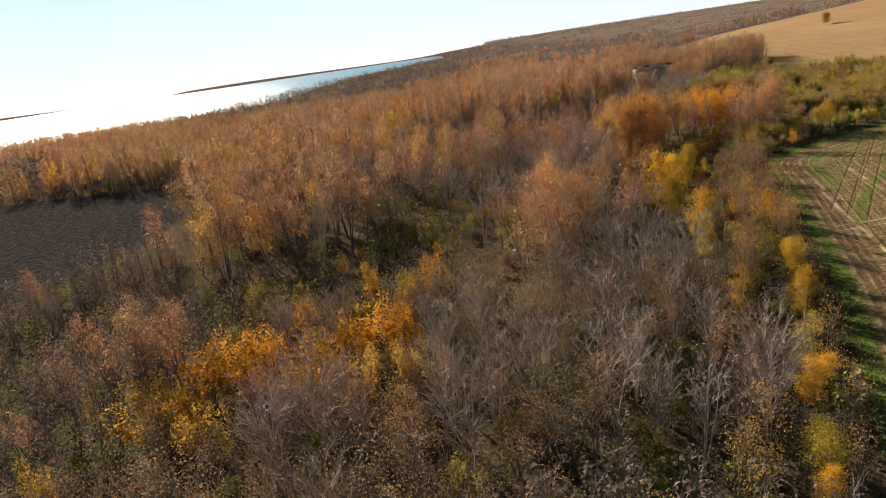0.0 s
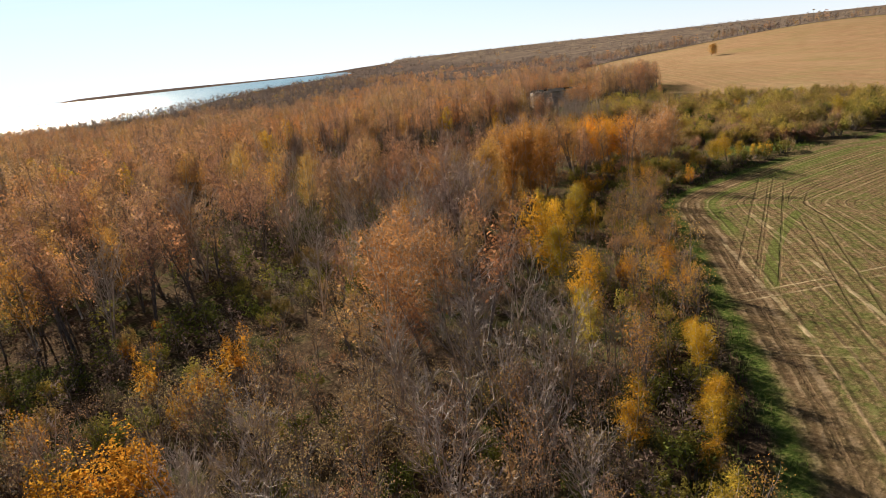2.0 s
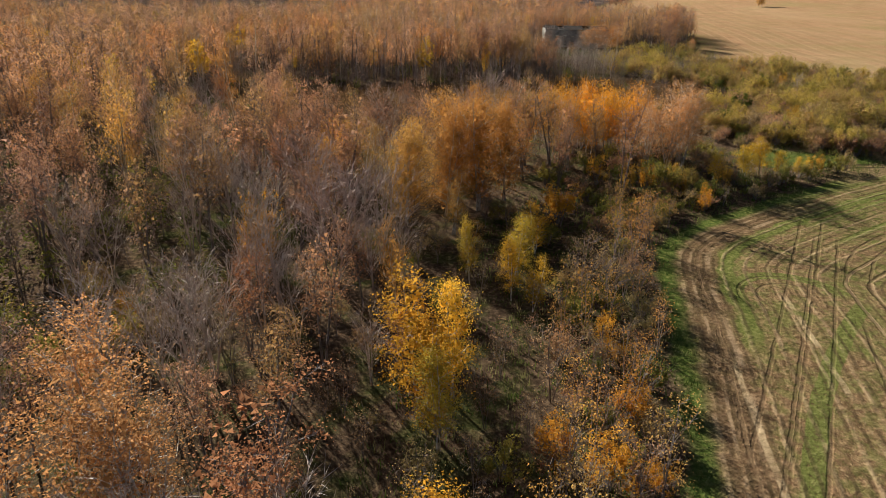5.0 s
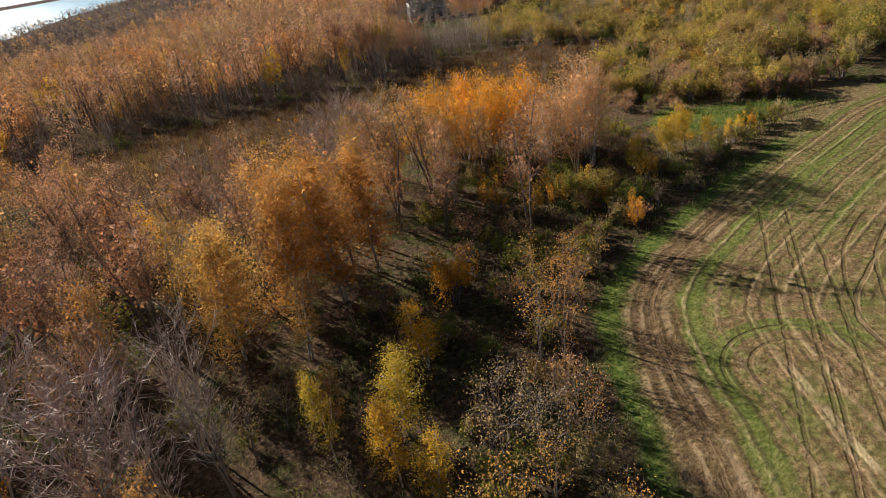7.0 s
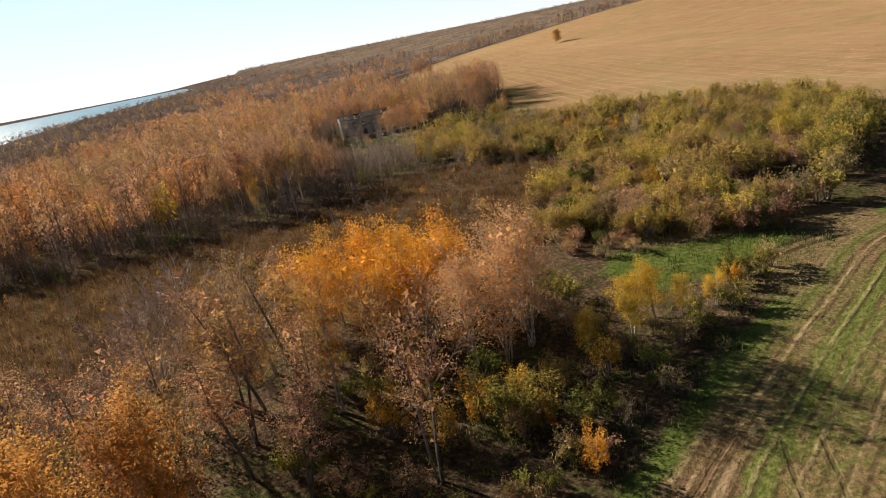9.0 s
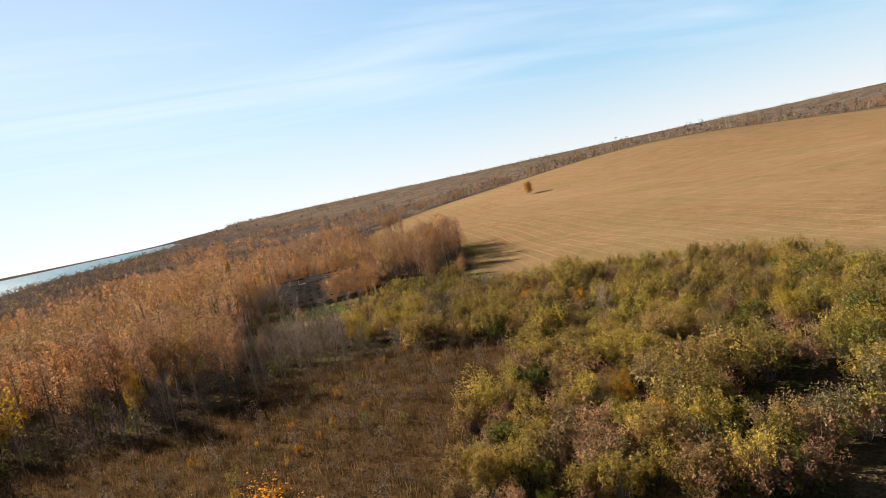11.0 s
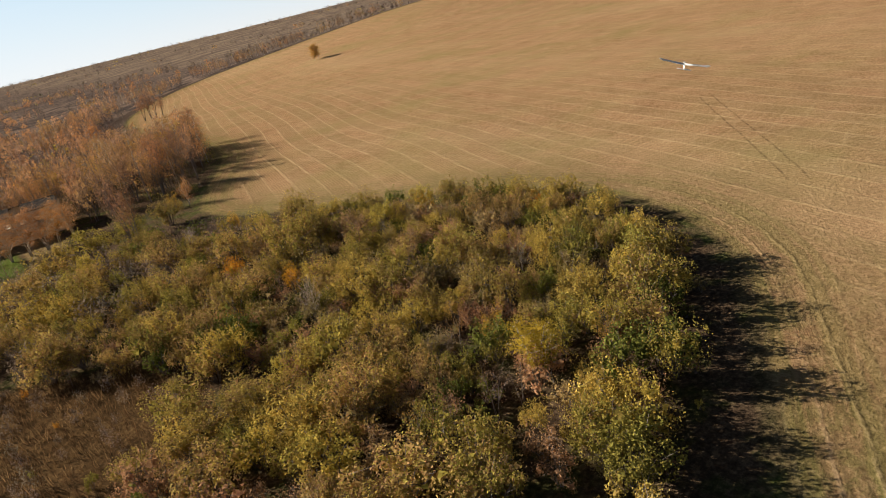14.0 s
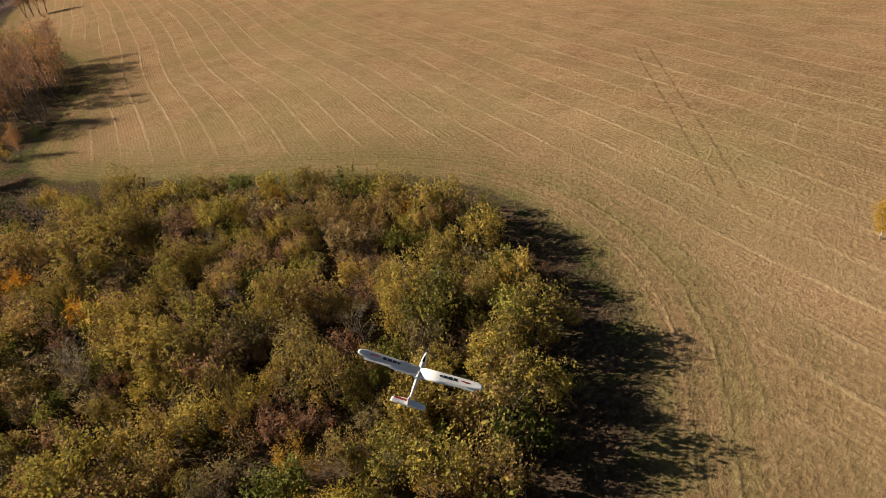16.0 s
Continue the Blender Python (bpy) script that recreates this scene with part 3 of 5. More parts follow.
def build_ground():
    def spread(c, inner, count):
        u = np.linspace(-1, 1, count)
        k = 6.0
        s = np.sinh(u * k) / np.sinh(k) * 4900
        return c + s
    xs, ys = spread(70.0, 0, 205), spread(120.0, 0, 205)
    gx, gy = np.meshgrid(xs, ys)
    px, py = gx.ravel(), gy.ravel()
    verts = np.stack([px, py, rise(px, py)], 1)
    i = np.arange(204)[:, None] * 205 + np.arange(204)[None, :]
    i = i.ravel()
    tris = np.concatenate([np.stack([i, i + 1, i + 206], 1), np.stack([i, i + 206, i + 205], 1)])
    field = depth_in(px, py, FIELD_BORDER)
    lush = ease(np.hypot(px - 75, py - 70), 95, 45) + 0.40 * ease(field, 16, 3)
    attrs = [("field", field), ("plough", depth_in(px, py, PLOUGH_EDGE)), ("marsh", depth_in(px, py, MARSH_EDGE)),
             ("meadow", np.maximum(depth_in(px, py, MEADOW_EDGE), depth_in(px, py, LAWN_EDGE))), ("lush", np.clip(lush, 0, 1)), ("far", ease(np.hypot(px - 60, py - 100), 270, 340)), ("remote", np.maximum(ease(np.hypot(px - 60, py - 100), 430, 720), ease(py, 318, 350) * ease(px - 85 - (py - 330) * 0.1, 0, 40)))]
    ob = new("ground", mesh_of("ground", verts, tris, ground_material(), attrs, True))
    tagged(ob, "wide stubble fields, woodland floor and marsh in autumn", "ground", kind="structure")


build_ground()


def build_water():
    n = Nodes("lake_water")
    # the blue that ripples would mirror from the higher sky is put into the base colour
    mat = n.plain((0.055, 0.175, 0.26), 0.3, normal=n.bump(n.noise(0.12, 5, 0.65, n.place((1, 2.2, 1), -26)), 1.0, 2.0), spec=0.12)
    x0, x1, y0, y1 = -4600, 900, 150, 4800
    me = mesh_of("water", [(x0, y0, -6.3), (x1, y0, -6.3), (x1, y1, -6.3), (x0, y1, -6.3)], [(0, 1, 2), (0, 2, 3)], mat)
    tagged(new("water", me), "pale blue lake glittering towards the low sun", "water", kind="structure")


build_water()


# ---------------------------------------------------------------- trees
class Geo:
    """Triangles in the making."""

    def __init__(self):
        self.v, self.t, self.n = [], [], 0

    def add(self, v, t):
        self.v.append(np.asarray(v, float))
        self.t.append(np.asarray(t, int) + self.n)
        self.n += len(v)

    def tube(self, pts, radii, sides=4):
        pts = np.asarray(pts, float)
        a = np.arange(sides) * 2 * np.pi / sides
        rings = []
        for k, p in enumerate(pts):
            d = pts[min(k + 1, len(pts) - 1)] - pts[max(k - 1, 0)]
            d /= np.linalg.norm(d) + 1e-9
            s = np.cross(d, (0.31, 0.95, 0.02))
            s /= np.linalg.norm(s) + 1e-9
            w = np.cross(d, s)
            rings.append(p + radii[k] * (np.cos(a)[:, None] * s + np.sin(a)[:, None] * w))
        tris = []
        for k in range(len(pts) - 1):
            for j in range(sides):
                p, q = k * sides + j, k * sides + (j + 1) % sides
                tris += [(p, q, q + sides), (p, q + sides, p + sides)]
        self.add(np.concatenate(rings), tris)

    def slivers(self, a, b, w):
        """Twigs: one long thin triangle each, from a to b."""
        a, b = np.asarray(a), np.asarray(b)
        side = np.cross(b - a, np.random.normal(size=a.shape))
        side /= np.linalg.norm(side, axis=1, keepdims=True) + 1e-9
        side *= np.asarray(w).reshape(-1, 1)
        m = len(a)
        self.add(np.stack([a - side, a + side, b], 1).reshape(-1, 3), np.arange(3 * m).reshape(m, 3))

    def leaves(self, c, size, out=None, stray=1.05):
        """Leaf sprays: a triangle each, turned at random or, given the way out of the crown, more or less outwards."""
        m = len(c)
        face = np.random.normal(size=(m, 3))
        face /= np.linalg.norm(face, axis=1, keepdims=True)
        if out is not None:
            face = out / (np.linalg.norm(out, axis=1, keepdims=True) + 1e-9) + face * stray
        e1 = np.cross(face, np.random.normal(size=(m, 3)))
        e1 /= np.linalg.norm(e1, axis=1, keepdims=True)
        e2 = np.cross(e1, face)
        e2 /= np.linalg.norm(e2, axis=1, keepdims=True)
        s = (size * np.random.uniform(0.66, 1.2, m))[:, None]
        p = np.stack([c + e1 * s * 0.62, c - e1 * s * 0.38 + e2 * s * 0.45, c - e1 * s * 0.38 - e2 * s * 0.45], 1)
        self.add(p.reshape(-1, 3), np.arange(3 * m).reshape(m, 3))

    def arrays(self):
        if not self.v:
            return np.zeros((0, 3)), np.zeros((0, 3), int)
        return np.concatenate(self.v), np.concatenate(self.t)


def grow(seed, height, spread, stems=1, low=0.3, limbs=22, twigs=5, leaves=1100, size=0.26, rise_up=0.9, taper=1.0, stem_r=0.09, top_leaf=0.0, loose=0.38, spray=0.42, heart=0):
    """One tree: (wood, leaves). Stems from the root, limbs off the stems, twigs off the limbs, leaves along the twigs.
    low: where the crown begins; rise_up: how steeply limbs climb; taper: >0 slims the top; top_leaf: share of limbs at the foot left bare."""
    np.random.seed(seed)
    wood, leaf = Geo(), Geo()
    anchors = []
    for s in range(stems):
        h = height * (1 if s == 0 else np.random.uniform(0.72, 0.97))
        ang, lean = np.random.uniform(0, 2 * np.pi), (0.03 if stems == 1 else np.random.uniform(0.06, 0.2))
        way = np.array([np.cos(ang) * lean, np.sin(ang) * lean, 1.0])
        ks = np.linspace(0, 1, 7)
        pts = ks[:, None] * h * way + np.cumsum(np.random.normal(size=(7, 3)) * (0.012 * h, 0.012 * h, 0), 0) * ks[:, None]
        pts[:, 2] = ks * h
        pts[:, :2] += np.random.normal(size=2) * 0.12 * (stems > 1)
        pts[0, 2] = -0.25
        wood.tube(pts, stem_r * (height / 10) * (1.02 - ks) ** 0.8 + 0.008, 5)
        count = max(3, limbs // stems)
        for i in range(count):
            f = low + (0.97 - low) * ((i + np.random.uniform(0, 1)) / count)
            k = f * 6
            base = pts[int(k)] + (pts[min(int(k) + 1, 6)] - pts[int(k)]) * (k - int(k))
            g = (f - low) / (1 - low)
            reach = spread * (0.35 + 0.65 * np.sin(np.pi * min(1, 0.18 + 0.82 * g)) ** 0.8) * (1 - taper * 0.55 * g) * np.random.uniform(0.65, 1.15)
            az = i * 2.4 + np.random.uniform(-0.6, 0.6)
            out = np.array([np.cos(az), np.sin(az), 0])
            climb = rise_up * np.random.uniform(0.7, 1.3)
            mid = base + out * reach * 0.5 + (0, 0, reach * climb * 0.45)
            tip = base + out * reach + (0, 0, reach * climb * np.random.uniform(0.75, 1.1))
            r = stem_r * (height / 10) * (1.05 - f) * 0.38 + 0.008
            wood.tube([base, mid, tip], [r, r * 0.6, 0.006], 3)
            u = np.random.uniform(0.25, 1.0, twigs)[:, None]
            a = np.where(u < 0.5, base + (mid - base) * u * 2, mid + (tip - mid) * (u * 2 - 1))
            b = a + (out * 0.35 + (0, 0, 0.5)) * reach * spray * np.random.uniform(0.5, 1.3, (twigs, 1)) + np.random.normal(size=(twigs, 3)) * reach * 0.2
            wood.slivers(a, b, np.full(twigs, 0.012 + 0.0009 * height))
            if g >= top_leaf * np.random.uniform(0.6, 1.3):
                ends = np.concatenate([b, a * 0.5 + b * 0.5, tip[None]])
                anchors.append(ends)
    if leaves and anchors:
        an = np.concatenate(anchors)
        # some twigs are full, others almost bare
        full = np.random.uniform(0.05, 1.0, len(an)) ** 2.2
        c = an[np.random.choice(len(an), leaves, p=full / full.sum())]
        c = c + np.random.normal(size=c.shape) * loose * (0.6 + spread * 0.12)
        c[:, 2] = np.maximum(c[:, 2], 0.15)
        leaf.leaves(c, size, (c - (0, 0, height * 0.42)) * (1, 1, 0.55))
        # bigger sprays added near the stems only to stop light passing through the crown
        if heart:
            c = an[np.random.randint(0, len(an), heart)] * (0.5, 0.5, 0.9)
            leaf.leaves(c + np.random.normal(size=c.shape) * 0.3, 0.36)
    return wood.arrays(), leaf.arrays()


def bush(seed, height, spread, stems=9, leaves=900, size=0.22, twigs=4, hollow=0.55):
    """A shrub with many stems from the root and a lumpy, rounded head."""
    np.random.seed(seed)
    wood, leaf = Geo(), Geo()
    cs, ways, inner = [], [], []
    for i in range(stems):
        az, lean = i * 2.4 + np.random.uniform(-0.5, 0.5), np.sqrt((i + 0.5) / stems)
        h = height * np.random.uniform(0.42, 1.1) * (1 - 0.30 * lean ** 2)
        tip = np.array([np.cos(az) * lean * spread * 0.82, np.sin(az) * lean * spread * 0.82, h * 0.86])
        mid = tip * (0.42, 0.42, 0.55)
        wood.tube([(0.15 * np.cos(az), 0.15 * np.sin(az), -0.15), mid, tip], [0.05, 0.03, 0.01], 3)
        a = mid + (tip - mid) * np.random.uniform(0, 1, (twigs, 1))
        b = a + np.random.normal(size=(twigs, 3)) * spread * 0.22 + (0, 0, 0.35)
        wood.slivers(a, b, np.full(twigs, 0.018))
        # a lump of leaves round each stem's head, fuller outside
        m = max(1, leaves // stems)
        d = np.random.normal(size=(m, 3))
        d /= np.linalg.norm(d, axis=1, keepdims=True)
        r = np.random.uniform(hollow, 1.0, m) ** 0.5
        lump = np.array([spread * 0.40, spread * 0.40, height * 0.30]) * np.random.uniform(0.36, 1.15)
        c = tip * (0.93, 0.93, 0.86) + d * r[:, None] * lump + np.random.normal(size=(m, 3)) * 0.07
        c[:, 2] = np.maximum(c[:, 2], 0.1)
        cs.append(c)
        ways.append(d + (0, 0, 0.25))
        # larger sprays deep inside, which keep the light out
        q = np.random.normal(size=(8, 3))
        q /= np.linalg.norm(q, axis=1, keepdims=True)
        inner.append(tip * (0.9, 0.9, 0.78) + q * np.random.uniform(0, 0.55, (8, 1)) * lump)
    # ragged shoots that stand out of the head
    shoots = np.random.randint(0, stems, stems * 3)
    for k in shoots:
        c = cs[k][np.random.randint(0, len(cs[k]), 1)][0]
        n = max(2, leaves // (stems * 18))
        up = np.array([np.random.normal() * 0.25, np.random.normal() * 0.25, 1.0]) * height * np.random.uniform(0.05, 0.17)
        cs.append(c + up * np.linspace(0.1, 1, n)[:, None] + np.random.normal(size=(n, 3)) * 0.05)
        ways.append(np.random.normal(size=(n, 3)) + (0, 0, 0.4))
    leaf.leaves(np.concatenate(cs), size, np.concatenate(ways))
    inner = np.concatenate(inner)
    inner[:, 2] = np.maximum(inner[:, 2], 0.3)
    leaf.leaves(inner, 0.44)
    return wood.arrays(), leaf.arrays()


# what stands in the place: kind -> (builder, settings, leaf colour, bark, name, label, category)
KINDS = {
    "rust": (grow, dict(height=12, spread=2.2, loose=0.3, stems=2, low=0.36, limbs=26, twigs=12, leaves=2700, heart=110, size=0.115, rise_up=1.15, taper=0.7, stem_r=0.085), "rust", DARK_BARK,
             "birch_tree", "rust-orange autumn birch with thin dark stems", "tree"),
    "orange": (grow, dict(height=11, spread=2.3, stems=5, low=0.16, limbs=60, twigs=9, leaves=6600, heart=120, size=0.105, rise_up=1.35, taper=0.7, stem_r=0.052), "orange", BIRCH_BARK,
               "white_birch", "orange birch clump with white stems showing", "tree"),
    "amber": (grow, dict(height=12, spread=2.6, stems=2, low=0.2, limbs=26, twigs=9, leaves=4200, heart=120, size=0.12, rise_up=0.8, taper=0.75, stem_r=0.09), "amber", BIRCH_BARK,
              "amber_birch", "full amber birch with a pale stem", "tree"),
    "full": (grow, dict(height=12, spread=2.9, stems=2, low=0.1, limbs=40, twigs=9, leaves=13500, size=0.118, heart=650, rise_up=0.8, taper=0.75, stem_r=0.09, loose=0.42), "amber", BIRCH_BARK,
             "amber_birch", "dense amber birch leafy almost down to the grass", "tree"),
    "yellow": (grow, dict(height=8, spread=1.5, stems=2, low=0.15, limbs=26, twigs=7, leaves=5200, heart=120, size=0.098, rise_up=1.2, taper=0.8, stem_r=0.075), "yellow", BIRCH_BARK,
               "young_birch", "slender bright yellow young birch", "tree"),
    "flame": (grow, dict(height=8, spread=1.5, stems=3, low=0.12, limbs=33, twigs=6, leaves=4200, heart=80, size=0.098, rise_up=1.2, taper=0.8, stem_r=0.06), "flame", BIRCH_BARK,
              "aspen_tree", "slender aspen in glowing golden orange leaf", "tree"),
    "bare": (grow, dict(height=11, spread=2.7, stems=3, low=0.2, limbs=45, twigs=20, leaves=50, size=0.15, rise_up=1.5, taper=0.5, stem_r=0.075, spray=0.7), "brown", GREY_BARK,
             "bare_tree", "leafless grey tree with fine pale twigs", "tree"),
    "fine": (grow, dict(height=11, spread=3.6, stems=2, low=0.16, limbs=64, twigs=36, leaves=60, size=0.13, rise_up=1.25, taper=0.6, stem_r=0.085, spray=0.6), "brown", PALE_BARK,
             "bare_tree", "leafless rounded tree with a haze of pale twigs", "tree"),
    "thicket": (grow, dict(height=7.5, spread=1.9, stems=3, low=0.2, limbs=20, twigs=13, leaves=480, size=0.125, rise_up=1.3, taper=0.5, stem_r=0.05, loose=0.45, spray=0.55), "brown", BROWN_BARK,
                "thicket_tree", "thin brown sapling with few withered leaves", "tree"),
    "pale": (grow, dict(height=6.0, spread=1.2, stems=3, low=0.2, limbs=18, twigs=6, leaves=480, size=0.105, rise_up=1.6, taper=0.4, stem_r=0.05), "amber", BROWN_BARK,
             "aspen_sapling", "upright sapling with sparse golden leaves", "tree"),
    "willow": (bush, dict(height=4.8, spread=2.4, stems=13, leaves=2200, size=0.138, twigs=5), "willow", DARK_BARK,
               "willow_shrub", "rounded willow shrub in olive and yellow leaf", "shrub"),
    "tawny": (bush, dict(height=4.2, spread=2.1, stems=12, leaves=700, size=0.145, twigs=11, hollow=0.3), "brown", BROWN_BARK,
              "alder_shrub", "half-bare tawny shrub with brown twigs", "shrub"),
    "green": (bush, dict(height=3.2, spread=1.7, stems=8, leaves=700, size=0.155), "green", DARK_BARK,
              "green_shrub", "low dark green shrub at the wood's edge", "shrub"),
    "gold": (bush, dict(height=5.5, spread=1.9, stems=9, leaves=1700, size=0.125), "golden", DARK_BARK,
             "golden_shrub", "tall golden willow shrub", "shrub"),
}
VARIANTS = 5
PALETTE = {}
random.seed(5)


def make_variant(kind, i):
    build, sets, colour, bark, name, label, category = KINDS[kind]
    sets = dict(sets)
    sets["height"] *= (1.0, 0.9, 1.08, 0.96, 1.14)[i]
    (wv, wt), (lv, lt) = build(101 + 17 * i + 1000 * list(KINDS).index(kind), **sets)
    return sets["height"], mesh_of(name + "_wood", wv, wt, bark), mesh_of(name + "_leaves", lv, lt, LEAF[colour])


def variant(kind, i):
    if (kind, i) not in PALETTE:
        PALETTE[kind, i] = make_variant(kind, i)
    return PALETTE[kind, i]


def plant(kind, x, y, height, i=None, slim=1.0):
    """A tree or shrub of its own at (x, y)."""
    _, _, colour, bark, name, label, category = KINDS[kind]
    h, wood, leaf = variant(kind, random.randrange(VARIANTS) if i is None else i)
    k = height / h
    root = new(name)
    root.matrix_world = Matrix.LocRotScale((x, y, float(rise(x, y))), Euler((0, 0, random.uniform(0, 6.28))), (k * slim, k * slim, k))
    tagged(root, label, category, group=category + "s of the wood" if category == "tree" else "shrubs of the rough ground")
    for part_name, me in (("trunk", wood), ("crown", leaf)):
        p = new(part_name, me)
        p.parent = root
    return root


# ---------------------------------------------------------------- where they stand
# trees and shrubs that stand out: (x, y, height, slimness) of each
NOTED = []


def stand(kind, places):
    NOTED.extend((kind, *p) for p in places)


# in the thicket by the start
stand("gold", [(-15.2, 47.9, 5.5, 1.2), (-13, 53.5, 6, 1.3), (-11.3, 56.3, 6, 1.3), (-8.6, 55, 6.2, 1.3), (-3.4, 49.7, 5.8, 1.2), (0.1, 58.5, 6, 1.3), (-16, 51, 5.4, 1.2), (-5, 54.5, 6, 1), (-2.3, 57, 6, 1.1), (1.6, 56.5, 6, 1.1), (-9, 52, 6, 1.1), (-6, 50, 5.5, 1), (-11, 46, 5.5, 1), (2, 52, 5, 1), (-13, 50, 5.2, 1), (-1, 51, 5.4, 1)])
stand("fine", [(-3.2, 44.4, 7.8, 1.1), (21.7, 39.9, 7.8, 0.8)])
stand("bare", [(-6, 42.5, 7, 1.2), (14.4, 43.8, 7.4, 1.2), (5.5, 41.1, 6.8, 1.2), (17, 52.5, 8, 1.1), (26, 60, 8, 1), (10, 46, 7.5, 1)])
stand("thicket", [(-1.2, 39.5, 7, 1.1)])
stand("yellow", [(21.4 + 1.0 * k + 0.4 * math.sin(k * 2.7), 34.0 + 1.93 * k, 3.1 + 0.7 * math.sin(k * 1.9), 1.5) for k in range(17) if k not in (3, 8, 13)])
stand("yellow", [(27.2, 54, 5, 1.1)])
# in the wood about the gully
stand("rust", [(-21, 88, 13, 1.2), (-17, 92, 12, 1), (12.5, 104, 10, 1), (27, 89, 9.5, 1.0), (24.6, 82, 7.5, 1.1), (22, 79, 8, 1), (-25.7, 98.2, 12.3, 1.3), (-15.6, 106.7, 11.8, 1.1), (-31.6, 94.4, 9.4, 0.9), (0.3, 121.4, 9.4, 1.1), (-14.4, 108, 11.2, 1.1), (-26.7, 86, 7.5, 1.0), (-15, 91.7, 11, 1.0), (-12.5, 88, 10, 1.0), (-7.6, 93.4, 10, 1.0), (-18.3, 87, 10.5, 1.0), (-4, 98, 9.5, 1.0), (-11, 90.3, 10.5, 1.1), (-8.3, 100.4, 11, 1.2)])
stand("orange", [(20.6, 74, 11.4, 1.2), (16.4, 71.2, 11.0, 1.2), (18.6, 77.2, 11.2, 1.1)])
stand("rust", [(24, 72.4, 11.2, 1.3), (13.6, 68.4, 8.6, 1.2), (18.5, 67.5, 8.0, 1.2)])
stand("bare", [(22.5, 69, 8.6, 1.2), (26, 70.5, 8.2, 1.1), (20.5, 64.5, 7.4, 1.2), (16, 63, 7, 1.2)])
stand("gold", [(3.1, 67.9, 5.6, 1.1), (4.8, 72.5, 5, 1), (22, 100.6, 9, 0.7)])
stand("amber", [(-14, 95, 10.5, 1.0), (-10, 97, 10, 1.0), (32, 93.5, 8.2, 0.75), (38.3, 101.6, 4.8, 1.1)])
stand("fine", [(27.8, 99.5, 11.5, 1.1)])
stand("bare", [(17, 83, 9, 1), (31.5, 104, 8.5, 1.0), (22, 104, 10, 1), (33, 100, 7, 1)])
stand("yellow", [(32.4, 83, 8.8, 1.2), (30.2, 66.5, 5.4, 1.2), (34.6, 84.5, 7.9, 1.0), (45.2, 104.7, 5.0, 1.5), (42.2, 99.8, 5.6, 1.4), (41.1, 96.4, 4.7, 1.4), (31.4, 70.4, 6.8, 1.2), (42.2, 94.6, 4.6, 1.3), (38.4, 99.7, 5.4, 0.9), (33.2, 80.4, 6.5, 1.1)])
stand("pale", [(51.6, 102.3, 5.2, 1.3), (53.9, 103.6, 5.6, 1.3), (54.7, 106.2, 4.8, 1.3), (56.1, 105.3, 5.0, 1.3), (52.4, 100.5, 4.6, 1.3), (53.9, 106.7, 5.4, 1.3), (57.3, 108.9, 4.4, 1.3), (60.2, 109.8, 3.8, 1.3)])
stand("thicket", [(46.7, 96.4, 5.4, 1.2), (48.2, 95.6, 5.0, 1.2), (49.6, 95.3, 4.6, 1.2), (49.8, 93.4, 4.8, 1.2), (47.2, 93.6, 5.2, 1.2), (45.6, 94.1, 5.4, 1.2)])
# about the corner of the field
stand("rust", [(-21.6, 109, 12, 1), (-16, 112, 12, 1), (-10.3, 105.4, 11, 1.1), (-31, 118, 10, 1.2)])
stand("fine", [(49, 137.5, 10.5, 1.0), (45, 137.5, 10, 1.0)])
stand("bare", [(53, 139, 10, 1.1)])
stand("yellow", [(79.9, 125.6, 4.6, 1.5), (78.3, 126.2, 4.2, 1.5), (81.5, 124.4, 3.4, 1.4), (77, 124.4, 3.6, 1.5), (83.6, 124, 2.6, 1.2), (85.3, 124.4, 2.4, 1.1), (73.4, 125, 3.6, 1.5)])
stand("flame", [(59.1, 146, 8.5, 1.5), (69.5, 137, 8.4, 1.4), (66.5, 136, 7.8, 1.4), (61.5, 137, 7.6, 1.4), (56, 144.5, 8.2, 1.4), (60, 143, 8, 1.3), (63, 142, 8.5, 1.3), (66, 140.5, 8.3, 1.3), (61.5, 140, 8, 1.3), (58, 141, 7.6, 1.3), (64.5, 138, 7.8, 1.3), (68, 138.5, 8, 1.3)])
stand("willow", [(64.6, 120.4, 4.6, 1.0), (66.4, 119.8, 3.8, 1.0), (69.3, 122.6, 3.2, 1.0), (103.8, 167, 4.4, 1.2), (110.9, 166.4, 3.4, 1.3), (108.9, 170.7, 2.8, 1.4), (113, 168.4, 3.6, 1.3), (107, 165.6, 3, 1.3), (105.4, 170.6, 2.6, 1.3), (114.6, 163.6, 4.2, 1.2), (111, 162, 3.8, 1.2), (117.5, 162.9, 5.2, 1.1), (121, 166, 4.8, 1.2)])
stand("yellow", [(163.6, 140.1, 3.3, 1.5)])
stand("gold", [(49.3, 111, 6, 1.0), (66, 121.4, 4, 0.9), (72.5, 121.5, 3.8, 1.0), (60.6, 121, 4.6, 1.0), (63.4, 122.4, 4.2, 1.0), (58.1, 124.3, 5, 1.0), (27, 135, 7, 1)])
stand("yellow", [(123.6, 151.4, 5.4, 1.4)])
stand("willow", [(103.8, 146.5, 5.6, 1.2), (106.6, 148.6, 5.8, 1.2), (101.6, 144, 5.4, 1.2), (110, 149.6, 5.6, 1.2)])
stand("full", [(42.2, 115.7, 12.8, 1.1), (38.4, 114.4, 11, 1.0), (34.5, 112.4, 10.8, 1.15), (40.2, 118.8, 11.4, 1.0), (45.6, 119, 10.4, 0.95)])
